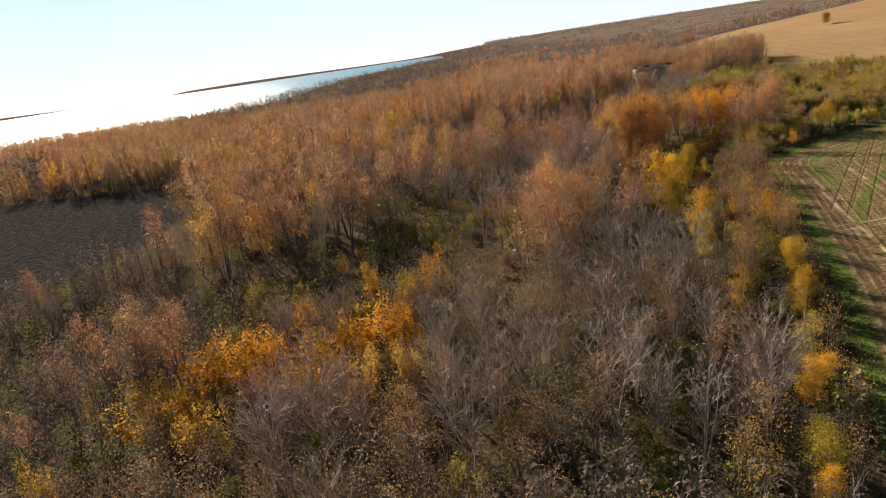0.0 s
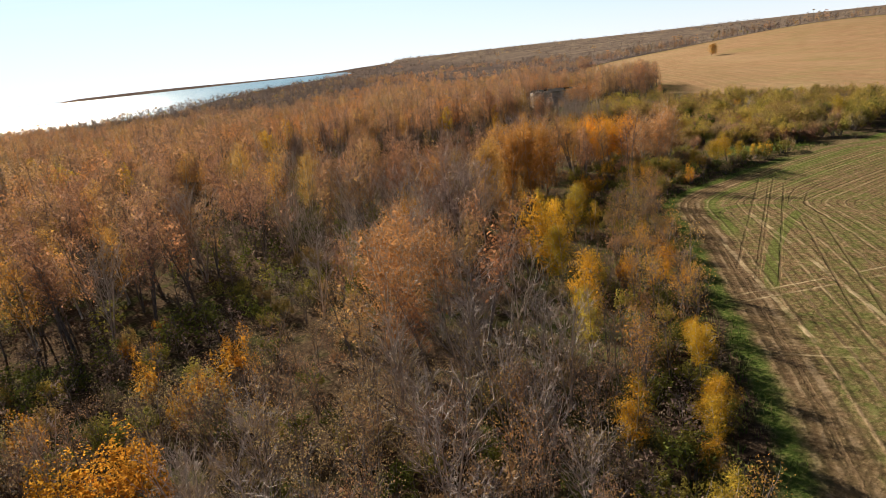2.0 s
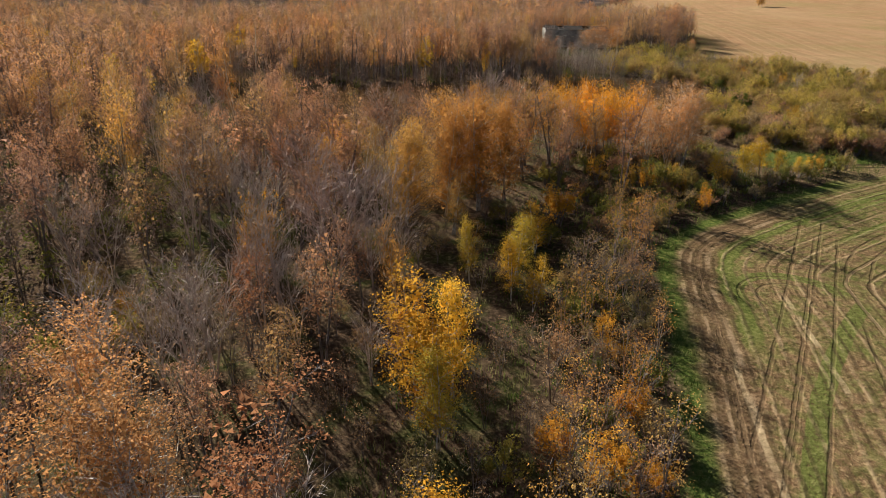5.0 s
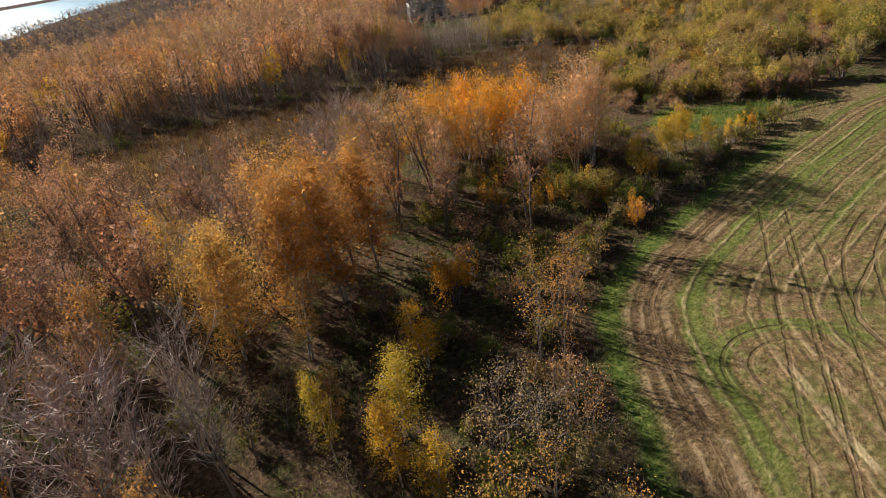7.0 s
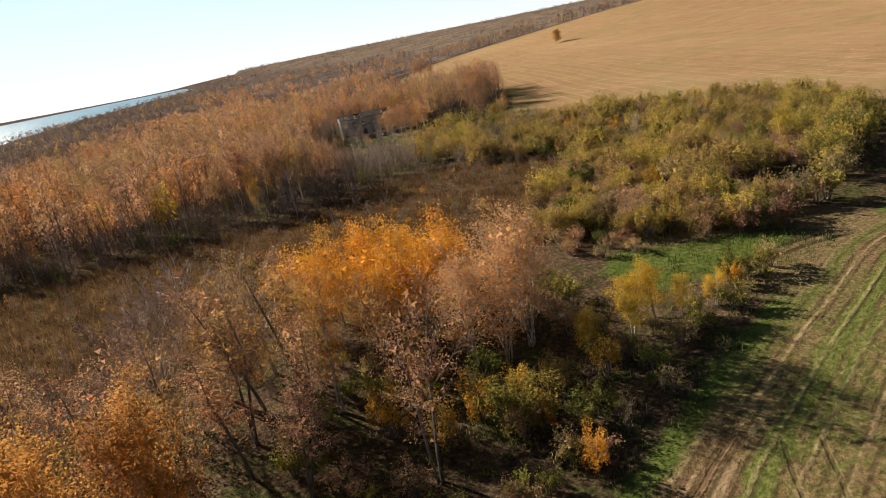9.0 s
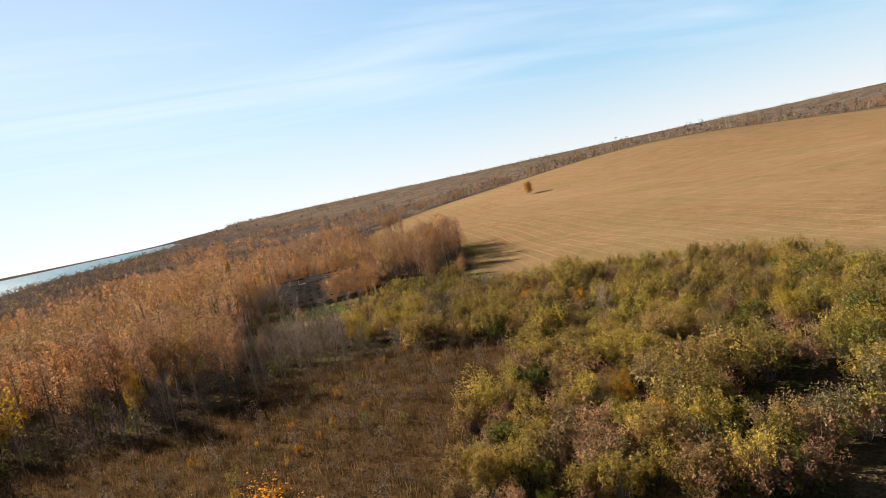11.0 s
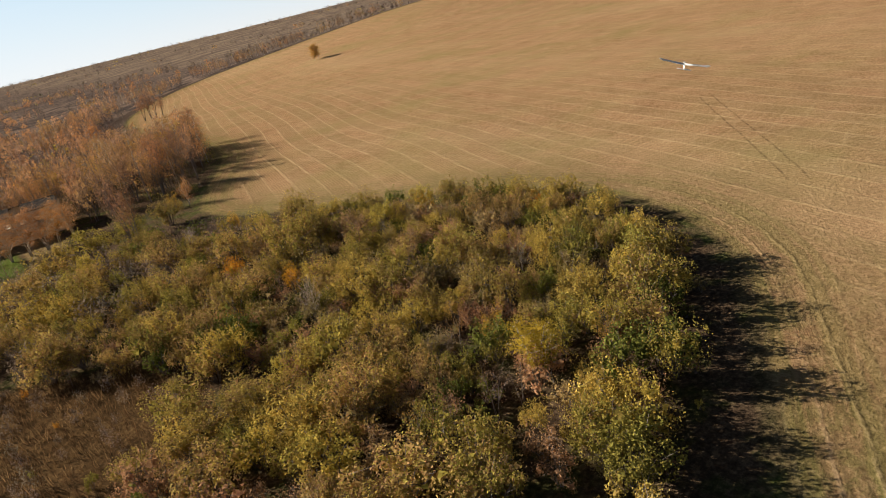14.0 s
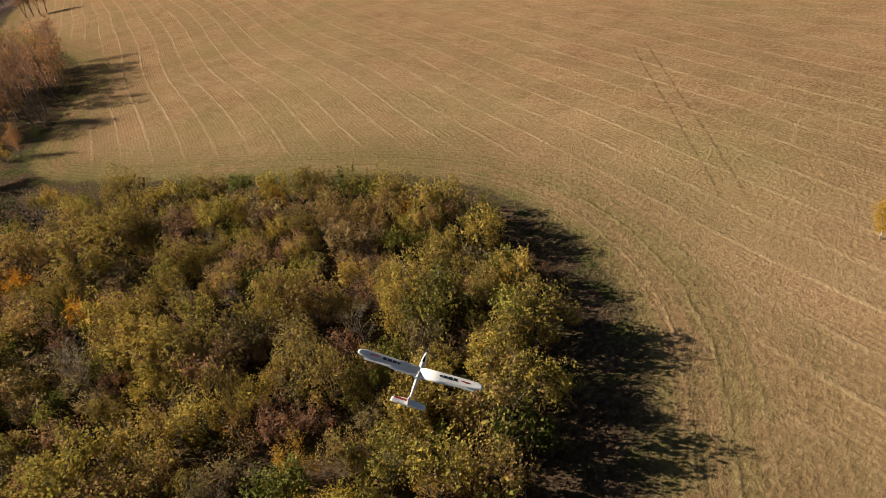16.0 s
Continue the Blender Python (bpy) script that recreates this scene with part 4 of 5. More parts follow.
stand("rust", [(37, 116.8, 10.6, 1.2), (44, 121.6, 11, 1.2), (36, 120.5, 10.8, 1.2), (46.5, 124, 10.5, 1.3), (49.5, 125.7, 8.8, 1.4), (50, 129.6, 10.7, 1.3), (54.6, 132.2, 11.5, 1.3), (51.4, 132.4, 11.2, 1.3), (57.4, 140.4, 9.8, 1.3), (52.4, 121.5, 7.5, 1.3), (38.7, 125.9, 10.7, 1.2), (43, 127.4, 10.5, 1.2), (30.8, 135.8, 7.2, 1.2), (21.3, 130.5, 7.2, 1.2)])
stand("amber", [(38.5, 109.5, 6, 1.2), (49, 136, 10.5, 1)])
stand("orange", [(68.3, 127.5, 11.2, 1.3), (70.8, 128.5, 10.8, 1.3), (71.5, 131, 10.5, 1.3), (66.3, 129, 10, 1.3)])
stand("flame", [(63, 145, 8.6, 1.4), (66.5, 143.5, 8.6, 1.4), (69.5, 141, 8.4, 1.4)])
stand("willow", [(105.0, 172.6, 4.4, 1.25), (106.1, 167.3, 4.0, 1.25), (103.0, 164.9, 3.8, 1.25), (109.1, 168.6, 4.2, 1.25), (106.6, 161.6, 4.4, 1.25), (109.5, 161.1, 4.6, 1.25), (100.2, 168.9, 3.4, 1.25), (109.2, 156.1, 4.6, 1.25), (112.6, 163.1, 4.4, 1.25)])
# about the house and beyond the shrubs
stand("rust", [(139, 263, 10.5, 1.3), (134, 265.5, 11, 1.3), (129, 267.5, 10.5, 1.3), (124, 269, 11, 1.3), (143, 269, 11.5, 1.3), (136.5, 271, 12, 1.3), (130, 274, 12, 1.3), (120, 272, 11, 1.2), (142, 276, 12, 1.3), (147, 280, 10.5, 1.3), (152, 288, 11, 1.4), (146, 287, 11, 1.3), (156, 298, 11, 1.3), (158, 312, 11, 1.3), (140, 284, 10.5, 1.3), (134, 287, 10.5, 1.3), (150, 297, 11.5, 1.3), (188, 446, 12.5, 1.5)])
stand("rust", [(191, 448, 11.5, 1.5), (186, 450, 11, 1.5), (193, 444, 9, 1.4)])
stand("orange", [(103.5, 256.5, 8.8, 1.5), (106.5, 256, 8.8, 1.6), (109.5, 256, 8.4, 1.6), (114.5, 259, 8.4, 1.5)])
stand("amber", [(111.5, 257, 8, 1.5)])
stand("orange", [(132.8, 246.5, 5.6, 1.35)])
stand("gold", [(130.6, 248, 3.6, 1.3)])
stand("willow", [(107.6, 232, 6.2, 1.3), (113, 235, 6.0, 1.3), (119, 236, 5.6, 1.3), (126, 237, 5.6, 1.2), (102, 226, 5.2, 1.2)])
stand("bare", [(92, 263, 7.2, 1.2), (94.5, 268.5, 7.4, 1.2), (89.5, 271, 7.6, 1.2), (87.5, 265, 7, 1.2), (92, 275, 8, 1.2), (95, 257, 5.5, 1.2), (98.5, 251, 4.6, 1.2), (92.5, 250, 5, 1.2)])
stand("full", [(285.4, 455, 8.6, 1.3), (288.5, 456.5, 7.8, 1.3)])
NEAR_LINE = [(-5, 45), (25, 75), (60, 120), (125, 165)]


def off_line(x, y, line):
    best = 1e9
    for (x0, y0), (x1, y1) in zip(line, line[1:]):
        dx, dy = x1 - x0, y1 - y0
        u = min(1, max(0, ((x - x0) * dx + (y - y0) * dy) / (dx * dx + dy * dy)))
        best = min(best, math.hypot(x - x0 - u * dx, y - y0 - u * dy))
    return best


GULLY = [(-24, 60), (-14, 71), (-8, 77), (2, 86), (8, 94), (16, 100)]


def pick(table):
    r = random.random() * sum(w for w, *_ in table)
    for w, kind, lo, hi in table:
        r -= w
        if r <= 0:
            return kind, random.uniform(lo, hi)
    return None


def what_grows(x, y, f, p, m, b, patch):
    """Kind and height of what grows at a spot, from its metres inside field, plough, marsh and bushes."""
    if f > -0.6 or p > -0.5:
        return None
    if 0.4 < b < (3.4 if y < 143 and x > 106 else 2.3) and f > -4.5:
        return pick([(2, "green", 0.7, 1.5), (2, "tawny", 0.8, 1.6), (5, None, 0, 0)])
    if math.hypot(x - 110, y - 140.5) < 5.2:
        return pick([(3, "green", 0.7, 1.3), (4, None, 0, 0)])
    if b > 0.4:
        tall = 0.75 + 0.5 * patch
        if b < 7.5 and y < 143:
            return pick([(3, "green", 3.0, 4.4), (5, "tawny", 3.4, 4.8), (4, "willow", 3.8, 5.2)])
        if b < 6.5 and x > 108 and y < 200:
            return pick([(8, "willow", 4.2, 5.8), (3, "green", 3.6, 5.0), (2, "tawny", 3.2, 4.8), (0.5, "gold", 3.4, 4.6)])
        if random.random() < 0.42:
            return pick([(5, "tawny", 2.2, 3.6), (3, "green", 2.2, 3.6), (3, "willow", 2.6, 4.0), (1, "thicket", 3, 4.4)])
        if x < 100 and y > 195:
            return pick([(6, "willow", 3.5, 5.5), (2, "gold", 3.5, 5), (2, "thicket", 3, 4)])
        return pick([(44, "willow", 3.6 * tall, 6.4 * tall), (2.5, "gold", 3.2, 4.6), (9, "green", 2.4, 4.6), (26, "tawny", 2.8, 4.8), (6, "thicket", 3.2, 5.0), (4, "pale", 3.5, 5.0), (2, "bare", 4, 5)])
    if m > 0:
        return pick([(2, None, 0, 0), (5, "tawny", 0.8, 2.0), (0.5, "gold", 0.8, 1.5), (1.2, "thicket", 1.2, 2.6), (0.8, "green", 0.7, 1.6)])
    if x > 78 and y > 125 and (y < 200 and b > -12 or f > -9 and y < 246):
        if f > -7 or (y < 147 and b < -1):
            return None if x > 100 or b < -5 else pick([(3, "tawny", 1.5, 3), (2, "green", 1, 2.2), (6, None, 0, 0)])
        return pick([(4, "tawny", 1.2, 2.8), (2, "green", 1, 2.4), (2, "thicket", 2, 3.6), (2, None, 0, 0)])
    if 110 < x < 152 and 236 < y < 258 + (142 - x) * 0.3:
        return pick([(1, "green", 0.8, 1.8), (1, "tawny", 1, 2.2), (6, None, 0, 0)])
    if 110 < x < 152 and 250 < y < 293:
        return pick([(9, "rust", 9.5, 12), (1, "bare", 8, 10), (1, "amber", 8.5, 11), (2, "thicket", 5, 7)])
    if 89 < x < 105 and 245 < y < 270:
        return pick([(1, "green", 0.8, 1.6), (8, None, 0, 0)])
    if 82 < x < 114 and 236 < y < 262:
        return pick([(2, "bare", 2.5, 4), (2, "thicket", 2, 3.5), (4, "green", 1.2, 2.5), (2, "tawny", 1.5, 3), (2, None, 0, 0)])
    if 70 < x < 112 and 196 < y < 237:
        if x < 77:
            return pick([(6, "rust", 8.5, 10.8), (2, "bare", 7, 9), (3, "thicket", 5, 8)])
        return pick([(1, "rust", 5, 6.4), (6, "bare", 5, 7.6), (5, "thicket", 4.5, 7), (1, "green", 2, 3)])
    if 104 < y < 172 and x < -26.5 - 0.35 * (y - 98):
        return pick([(4, "thicket", 1.6, 3.2), (2, "tawny", 1.2, 2.4), (1, "bare", 2.5, 3.8), (4, None, 0, 0)])
    if p > -17 and y < 112:
        return pick([(5, "thicket", 2.4, 5.0), (3, "bare", 3.5, 5.5), (1, "rust", 4.5, 6.5), (2, "tawny", 2, 3.4)])
    if x < -23 and y < 90:
        return pick([(5, "thicket", 2.0, 4.2), (2, "tawny", 2, 3.4), (1, "green", 1.5, 2.6)])
    if x > 24.5 and 62 < y < 97 and f < -7 and x < 48:
        if y > 80:
            return pick([(4, "bare", 4.5, 7.0), (4, "thicket", 2.6, 4.6), (1.5, "rust", 5, 7.0), (1, "tawny", 1.2, 2.4), (2.5, None, 0, 0)])
        return pick([(5, "thicket", 2.2, 4.2), (2, "bare", 4, 5.5), (1.5, "green", 1.0, 2.2), (1.5, "tawny", 1.2, 2.4), (3, None, 0, 0)])
    if 8 < x < 30 and 62 < y < 80:
        return pick([(4, "thicket", 2.5, 4.5), (2, "green", 1.2, 2.6), (2, "tawny", 1.6, 3), (1, "bare", 4, 5.5)])
    if 43 < x < 60 and 96 < y < 112 and f > -9:
        return pick([(5, "green", 0.8, 1.8), (2, "tawny", 1, 2), (1, "pale", 2.5, 3.5), (5, None, 0, 0)])
    if y < 128 and f > -8:
        if y < 74:
            return pick([(1.2, "willow", 2.0, 3.4), (2.4, "pale", 4.5, 6.5), (4, "green", 1.5, 2.8), (4, "thicket", 3, 5)])
        if y < 100:
            return pick([(7, "pale", 4, 6), (2, "gold", 3, 4.5), (2, "green", 1.5, 3), (3, "thicket", 3, 5)])
        return pick([(5, "green", 1.2, 2.6), (2, "gold", 1.8, 3.6), (3, "tawny", 1.4, 2.8), (1, "thicket", 2, 4), (2, None, 0, 0)])
    if 29 < x < 56 and 106 < y < 124 and off_line(x, y, [(31, 108), (54, 124)]) < 8:
        return pick([(4, "green", 1.2, 2.6), (3, "tawny", 1.4, 2.8), (2, "thicket", 2.5, 5), (4, None, 0, 0)])
    if 36 < x < 62 and 92 < y < 118 and x > 0.7 * y - 36:
        return pick([(5, "green", 1.4, 3.0), (1.5, "gold", 2, 4), (3, "tawny", 1.6, 3.2), (3, "thicket", 2, 4.5), (2, None, 0, 0)])
    if 26 < x < 46 and 84 < y < 108:
        return pick([(3, "bare", 4.5, 7.5), (3, "thicket", 3, 5), (1, "rust", 5, 7.5), (1, "green", 1.0, 2.2), (4, None, 0, 0)])
    if y < 64 and x > -14:
        if x > 6 and patch > 0.55:
            return pick([(5, "thicket", 4.5, 7), (4, "green", 2.2, 3.6), (2.5, "bare", 5, 7), (2, "tawny", 2.5, 4), (0.8, "pale", 4, 6)])
        return pick([(8, "thicket", 4.5, 7.5), (4.5, "bare", 5, 7), (0.6, "pale", 4.5, 6), (0.5, "rust", 5, 6.5), (2.5, "green", 2, 3.4), (2.5, "tawny", 2.4, 4)])
    if x < -4 and y < 64:
        return pick([(5, "thicket", 4, 7), (5, "rust", 5, 8), (1, "gold", 3, 5), (2, "tawny", 2, 3.4)])
    if off_line(x, y, GULLY) < 5.5:
        return pick([(4, "green", 1.6, 3.2), (3, "tawny", 1.8, 3.2), (2, "willow", 2.2, 3.6), (0.7, "gold", 2, 3.5), (2, "thicket", 2, 4)])
    if x < 10 and y < 84 and x > -14:
        return pick([(6, "thicket", 3, 5), (3, "green", 2, 3.5), (1, "gold", 3, 4.5)])
    if x > 20 and y > 137 + max(0, (30 - x)) and m > -30 and y < 172:
        return pick([(4, "tawny", 1.6, 3.2), (3, "thicket", 2, 4), (1, "green", 1.5, 2.5), (1, "gold", 2, 3.5), (3, None, 0, 0)])
    if 6 < x < 27 and 80 < y < 108:
        return pick([(6, "bare", 6.5, 9.5), (3, "rust", 6.5, 9.5), (3, "thicket", 4, 7), (0.5, "green", 1.6, 3.0)])
    if y < 158:
        if patch > 0.66:
            return pick([(3, "green", 1.5, 3), (3, "tawny", 2, 3.4), (4, "thicket", 3, 5.5)])
        return pick([(8, "rust", 8.5, 12.5), (1.4, "amber", 8, 12), (1, "bare", 8, 11), (2.2, "thicket", 4, 7), (2, "green", 1.6, 3.4)])
    if m > -9:
        return pick([(5, "thicket", 3, 6), (1.2, "green", 2, 3.6), (3, "tawny", 2, 3.6), (2.5, "bare", 5, 8)])
    return pick([(9, "rust", 9.5, 13), (2.2, "amber", 9, 12.5), (1.5, "bare", 7, 10), (3, "thicket", 5, 8), (0.5, "yellow", 7, 10)])


def spots(x0, x1, y0, y1, step):
    gx, gy = np.meshgrid(np.arange(x0, x1, step, dtype=float), np.arange(y0, y1, step * 0.87, dtype=float))
    gx[1::2] += step / 2
    rng = np.random.default_rng(int(step * 100 + y1))
    return gx.ravel() + rng.uniform(-0.42, 0.42, gx.size) * step, gy.ravel() + rng.uniform(-0.42, 0.42, gx.size) * step


random.seed(11)
wanted = []
sx, sy = spots(-110, 175, 2, 330, 2.85)
zones = [depth_in(sx, sy, e) for e in (FIELD_BORDER, PLOUGH_EDGE, MARSH_EDGE, BUSH_EDGE)]
for x, y, f, p, m, b in zip(sx, sy, *zones):
    if 92 < x < 119 and 262 < y < 286:
        continue
    if y > 312 and x > 85 and noise.noise((x / 38, y / 30, 6.0)) < 0.22:
        continue
    if y < 24 or x < -14 - 0.8 * (y - 28):
        continue
    patch = 0.5 + 0.5 * noise.noise((x / 14, y / 14, 3.3))
    got = what_grows(x, y, f, p, m, b, patch)
    if not got or got[0] is None:
        continue
    kind, h = got
    # leave room round the trees that stand out
    if any(math.hypot(x - q[1], y - q[2]) < (1.9 if h < q[3] * 0.7 else 2.6) for q in NOTED):
        continue
    if 76 <= x < 98 and 119 < y < 130 and h > 1.6:
        continue
    if (57 < x < 70 and 120 < y < 137 or 70 <= x < 90 and 120 < y < 142) and h > 4:
        kind, h = random.choice((("tawny", 2.6), ("thicket", 3.6), ("green", 1.8), ("tawny", 3.2)))
    if 42 < x < 74 and 118 < y < 146 and kind in ("bare", "thicket"):
        kind, h = random.choice((("rust", 8.5), ("amber", 8), ("tawny", 3)))
    # tall crowns stand further apart
    if kind in ("rust", "amber", "bare") and random.random() < 0.42:
        kind, h = random.choice((("thicket", random.uniform(3, 6)), ("green", random.uniform(1.5, 3)), ("tawny", random.uniform(1.8, 3.2))))
    wanted.append((off_line(x, y, NEAR_LINE) * (0.4 if b > 0 and y < 215 else 1.0), kind, float(x), float(y), h))
# the border of the field is overgrown
ex, ey = spots(14, 92, 20, 126, 2.1)
for x, y, f in zip(ex, ey, depth_in(ex, ey, FIELD_BORDER)):
    if -7 < f < -0.9 and random.random() < (0.75 if y < 96 else 0.3 if y < 112 else 0.45):
        kind, h = pick([(5, "green", 1.6, 3.2), (3, "tawny", 1.8, 3.6), (1.8, "pale", 4.2, 6.2), (2.5, "thicket", 2.5, 4.5), (0.4, "gold", 2.2, 3.4)] if y < 100 else [(5, "green", 1.4, 3.0), (3, "tawny", 1.6, 3.2), (0.8, "gold", 1.5, 3)])
        wanted.append((off_line(x, y, NEAR_LINE), kind, float(x), float(y), h))

ex, ey = spots(84, 112, 128, 152, 2.2)
for x, y, b, f in zip(ex, ey, depth_in(ex, ey, BUSH_EDGE), depth_in(ex, ey, FIELD_BORDER)):
    if 0.3 < b < 6 and f < -5 and math.hypot(x - 110, y - 140.5) > 5.2 and random.random() < 0.7:
        kind, h = pick([(3, "tawny", 2.6, 4.4), (2, "willow", 3.0, 4.6), (1, "green", 2.2, 3.6)])
        wanted.append((off_line(x, y, NEAR_LINE) * 0.4, kind, float(x), float(y), h))
ex, ey = spots(-60, 36, 22, 100, 2.3)
for x, y, f, p in zip(ex, ey, depth_in(ex, ey, FIELD_BORDER), depth_in(ex, ey, PLOUGH_EDGE)):
    if f < -6 and p < -0.5 and (y < 66 and x > -30 or p > -17 and y > 48) and off_line(x, y, [(-15, 49), (0, 56)]) > 6 and random.random() < 0.75:
        kind, h = pick([(8, "thicket", 3.2, 6.2), (1, "green", 2.0, 3.2), (2, "tawny", 2, 3.6)])
        wanted.append((off_line(x, y, NEAR_LINE), kind, float(x), float(y), h))

ex, ey = spots(100, 152, 144, 205, 2.7)
for x, y, b in zip(ex, ey, depth_in(ex, ey, BUSH_EDGE)):
    if b > 5 and math.hypot(x - 110, y - 140.5) > 6 and random.random() < 0.42:
        kind, h = pick([(5, "willow", 2.8, 4.2), (4, "tawny", 2.6, 3.8), (1, "green", 2.2, 3.4)])
        wanted.append((off_line(x, y, NEAR_LINE) * 0.4, kind, float(x), float(y), h))
ex, ey = spots(-10, 106, 176, 224, 2.4)
for x, y, b, m in zip(ex, ey, depth_in(ex, ey, BUSH_EDGE), depth_in(ex, ey, MARSH_EDGE)):
    if b < -1 and (-9 < m < -0.5 or x > 74 and m < 0) and random.random() < 0.7:
        kind, h = pick([(6, "thicket", 3.2, 5.2), (3, "bare", 4.5, 6.5), (2, "tawny", 1.6, 2.8)])
        wanted.append((90.0, kind, float(x), float(y), h))

for kind, x, y, h, slim in NOTED:
    plant(kind, x, y, h, slim=slim)
wanted.sort()
LIMIT = {"full": 20, "fine": 30, "flame": 40, "rust": 245, "amber": 110, "yellow": 70, "bare": 90, "thicket": 300, "pale": 120, "willow": 330, "green": 290, "gold": 110, "tawny": 310, "orange": 40}
used = dict.fromkeys(KINDS, 0)
for q in NOTED:
    used[q[0]] += 1
rest = []
for off, kind, x, y, h in wanted:
    if used[kind] < LIMIT[kind] and off < 75:
        used[kind] += 1
        plant(kind, x, y, h, slim=random.uniform(0.84, 1.06) if kind == "willow" else random.uniform(0.9, 1.12))
    else:
        if random.random() < (1 if off < 60 else (0.5 if h < 4.5 else 0.85)):
            rest.append((kind, x, y, h))


# ---------------------------------------------------------------- the woods further off, joined
def low_variant(kind, i, leaves, size, wide_by=1.0):
    """A lighter build of a kind for the far woods: a stem, limbs, and leaf sprays in lumps that face outwards."""
    build, sets, *_ = KINDS[kind]
    tall = kind in ("rust", "amber", "full", "yellow", "flame", "orange")
    leaves, size = int(leaves * (2.9 if tall else 0.8)), size * (0.58 if tall else 0.6)
    np.random.seed(500 + 31 * i + 77 * list(KINDS).index(kind))
    wood, leaf = Geo(), Geo()
    h, r = sets["height"], sets["spread"] * (1.5 if tall else 1.2) * wide_by
    low = np.random.uniform(0.2, 0.42) if tall else 0.15
    limbs = 6 + leaves // 12
    if kind == "bare":
        limbs, leaves = limbs * 5, leaves // 4
    if kind == "thicket":
        limbs, leaves = limbs * 3, leaves * 2 // 3
    lean = np.random.normal(size=2) * 0.04 * h
    for k in range(2 if tall else 1):
        side = np.random.normal(size=2) * 0.5 * k
        wood.tube([(side[0] * 0.4, side[1] * 0.4, -0.2), (lean[0] * 0.6 + side[0], lean[1] * 0.6 + side[1], h * 0.55), (lean[0] + side[0], lean[1] + side[1], h * (0.95 - 0.1 * k))], [0.0095 * h, 0.007 * h, 0.01], 3)
    f = np.random.uniform(low, 0.97, limbs)
    az = np.random.uniform(0, 6.28, limbs)
    a = np.stack([lean[0] * f, lean[1] * f, f * h], 1)
    b = a + np.stack([np.cos(az), np.sin(az), np.random.uniform(0.6, 1.3, limbs)], 1) * r * np.random.uniform(0.5, 1.0, (limbs, 1)) * (1.15 - 0.6 * f)[:, None]
    wood.slivers(a, b, np.full(limbs, 0.018 + 0.012 * size))
    # lumps of leaves up the crown, widest below its middle
    lumps = 13 if tall else 7
    g = (np.arange(lumps) + np.random.uniform(0, 1, lumps)) / lumps
    wide = r * 0.72 * np.sin(np.pi * (0.16 + 0.8 * g)) ** 0.7
    turn = np.arange(lumps) * 2.4 + np.random.uniform(-0.5, 0.5, lumps)
    heart = np.stack([lean[0] * g + np.cos(turn) * wide * 0.75, lean[1] * g + np.sin(turn) * wide * 0.75, h * (low + (0.93 - low) * g)], 1)
    rad = (r * (0.46 if tall else 0.5) * np.random.uniform(0.6, 1.15, lumps) * (1.1 - 0.45 * g))[:, None] * (1, 1, 1.25)
    share = np.random.choice(lumps, leaves, p=(rad[:, 0] ** 2 / (rad[:, 0] ** 2).sum()))
    d = np.random.normal(size=(leaves, 3))
    d /= np.linalg.norm(d, axis=1, keepdims=True)
    c = heart[share] + d * rad[share] * np.random.uniform(0.55, 1.08, (leaves, 1))
    c[:, 2] = np.clip(c[:, 2], 0.3, h * 1.03)
    leaf.leaves(c, size, d + (0, 0, 0.2) + (c - (0, 0, h * 0.5)) * (0.25, 0.25, 0.1) / r, 0.4)
    return h, (wood.arrays(), leaf.arrays())


def wood_of(name, label, places, leaves, size, category="woods", wide_by=1.0):
    """One object for a wood: its trees joined, with a tint for each."""
    cache, parts = {}, {}
    rng = np.random.default_rng(len(places))
    for kind, x, y, h in places:
        i = int(rng.integers(3))
        if (kind, i) not in cache:
            cache[kind, i] = low_variant(kind, i, leaves, size, wide_by)
        h0, (wood, leaf) = cache[kind, i]
        a, k = rng.uniform(0, 6.28), h / h0
        rot = np.array([[math.cos(a), -math.sin(a), 0], [math.sin(a), math.cos(a), 0], [0, 0, 1]]).T * k
        at = np.array([x, y, float(rise(x, y))])
        # neighbours are alike in colour
        tint = min(1.0, max(0.0, 0.5 + 0.55 * noise.noise((x / 24, y / 24, 5.5)) + rng.uniform(-0.34, 0.34)))
        for key, (v, t) in ((("bark", KINDS[kind][3].name), wood), (("leaf", KINDS[kind][2]), leaf)):
            if len(v):
                parts.setdefault(key, []).append((v @ rot + at, t, tint))
    root = new(name)
    tagged(root, label, category, kind="stuff")
    for key, lots in parts.items():
        n, vs, ts, tint = 0, [], [], []
        for v, t, c in lots:
            vs.append(v)
            ts.append(t + n)
            tint.append(np.full(len(v), c))
            n += len(v)
        mat = LEAF_FAR[key[1]] if key[0] == "leaf" else bpy.data.materials[key[1]]
        ob = new("foliage" if key[0] == "leaf" else "stems", mesh_of(name, np.concatenate(vs), np.concatenate(ts), mat, [("tint", np.concatenate(tint))]))
        ob.parent = root
        tagged(ob, kind="stuff")


random.seed(23)
wood_of("near_woods", "dense autumn birch wood in rust and brown", rest, 180, 0.54)


def seen_side(x, y):
    return -75 < math.degrees(math.atan2(x - 30, y - 20)) < 88


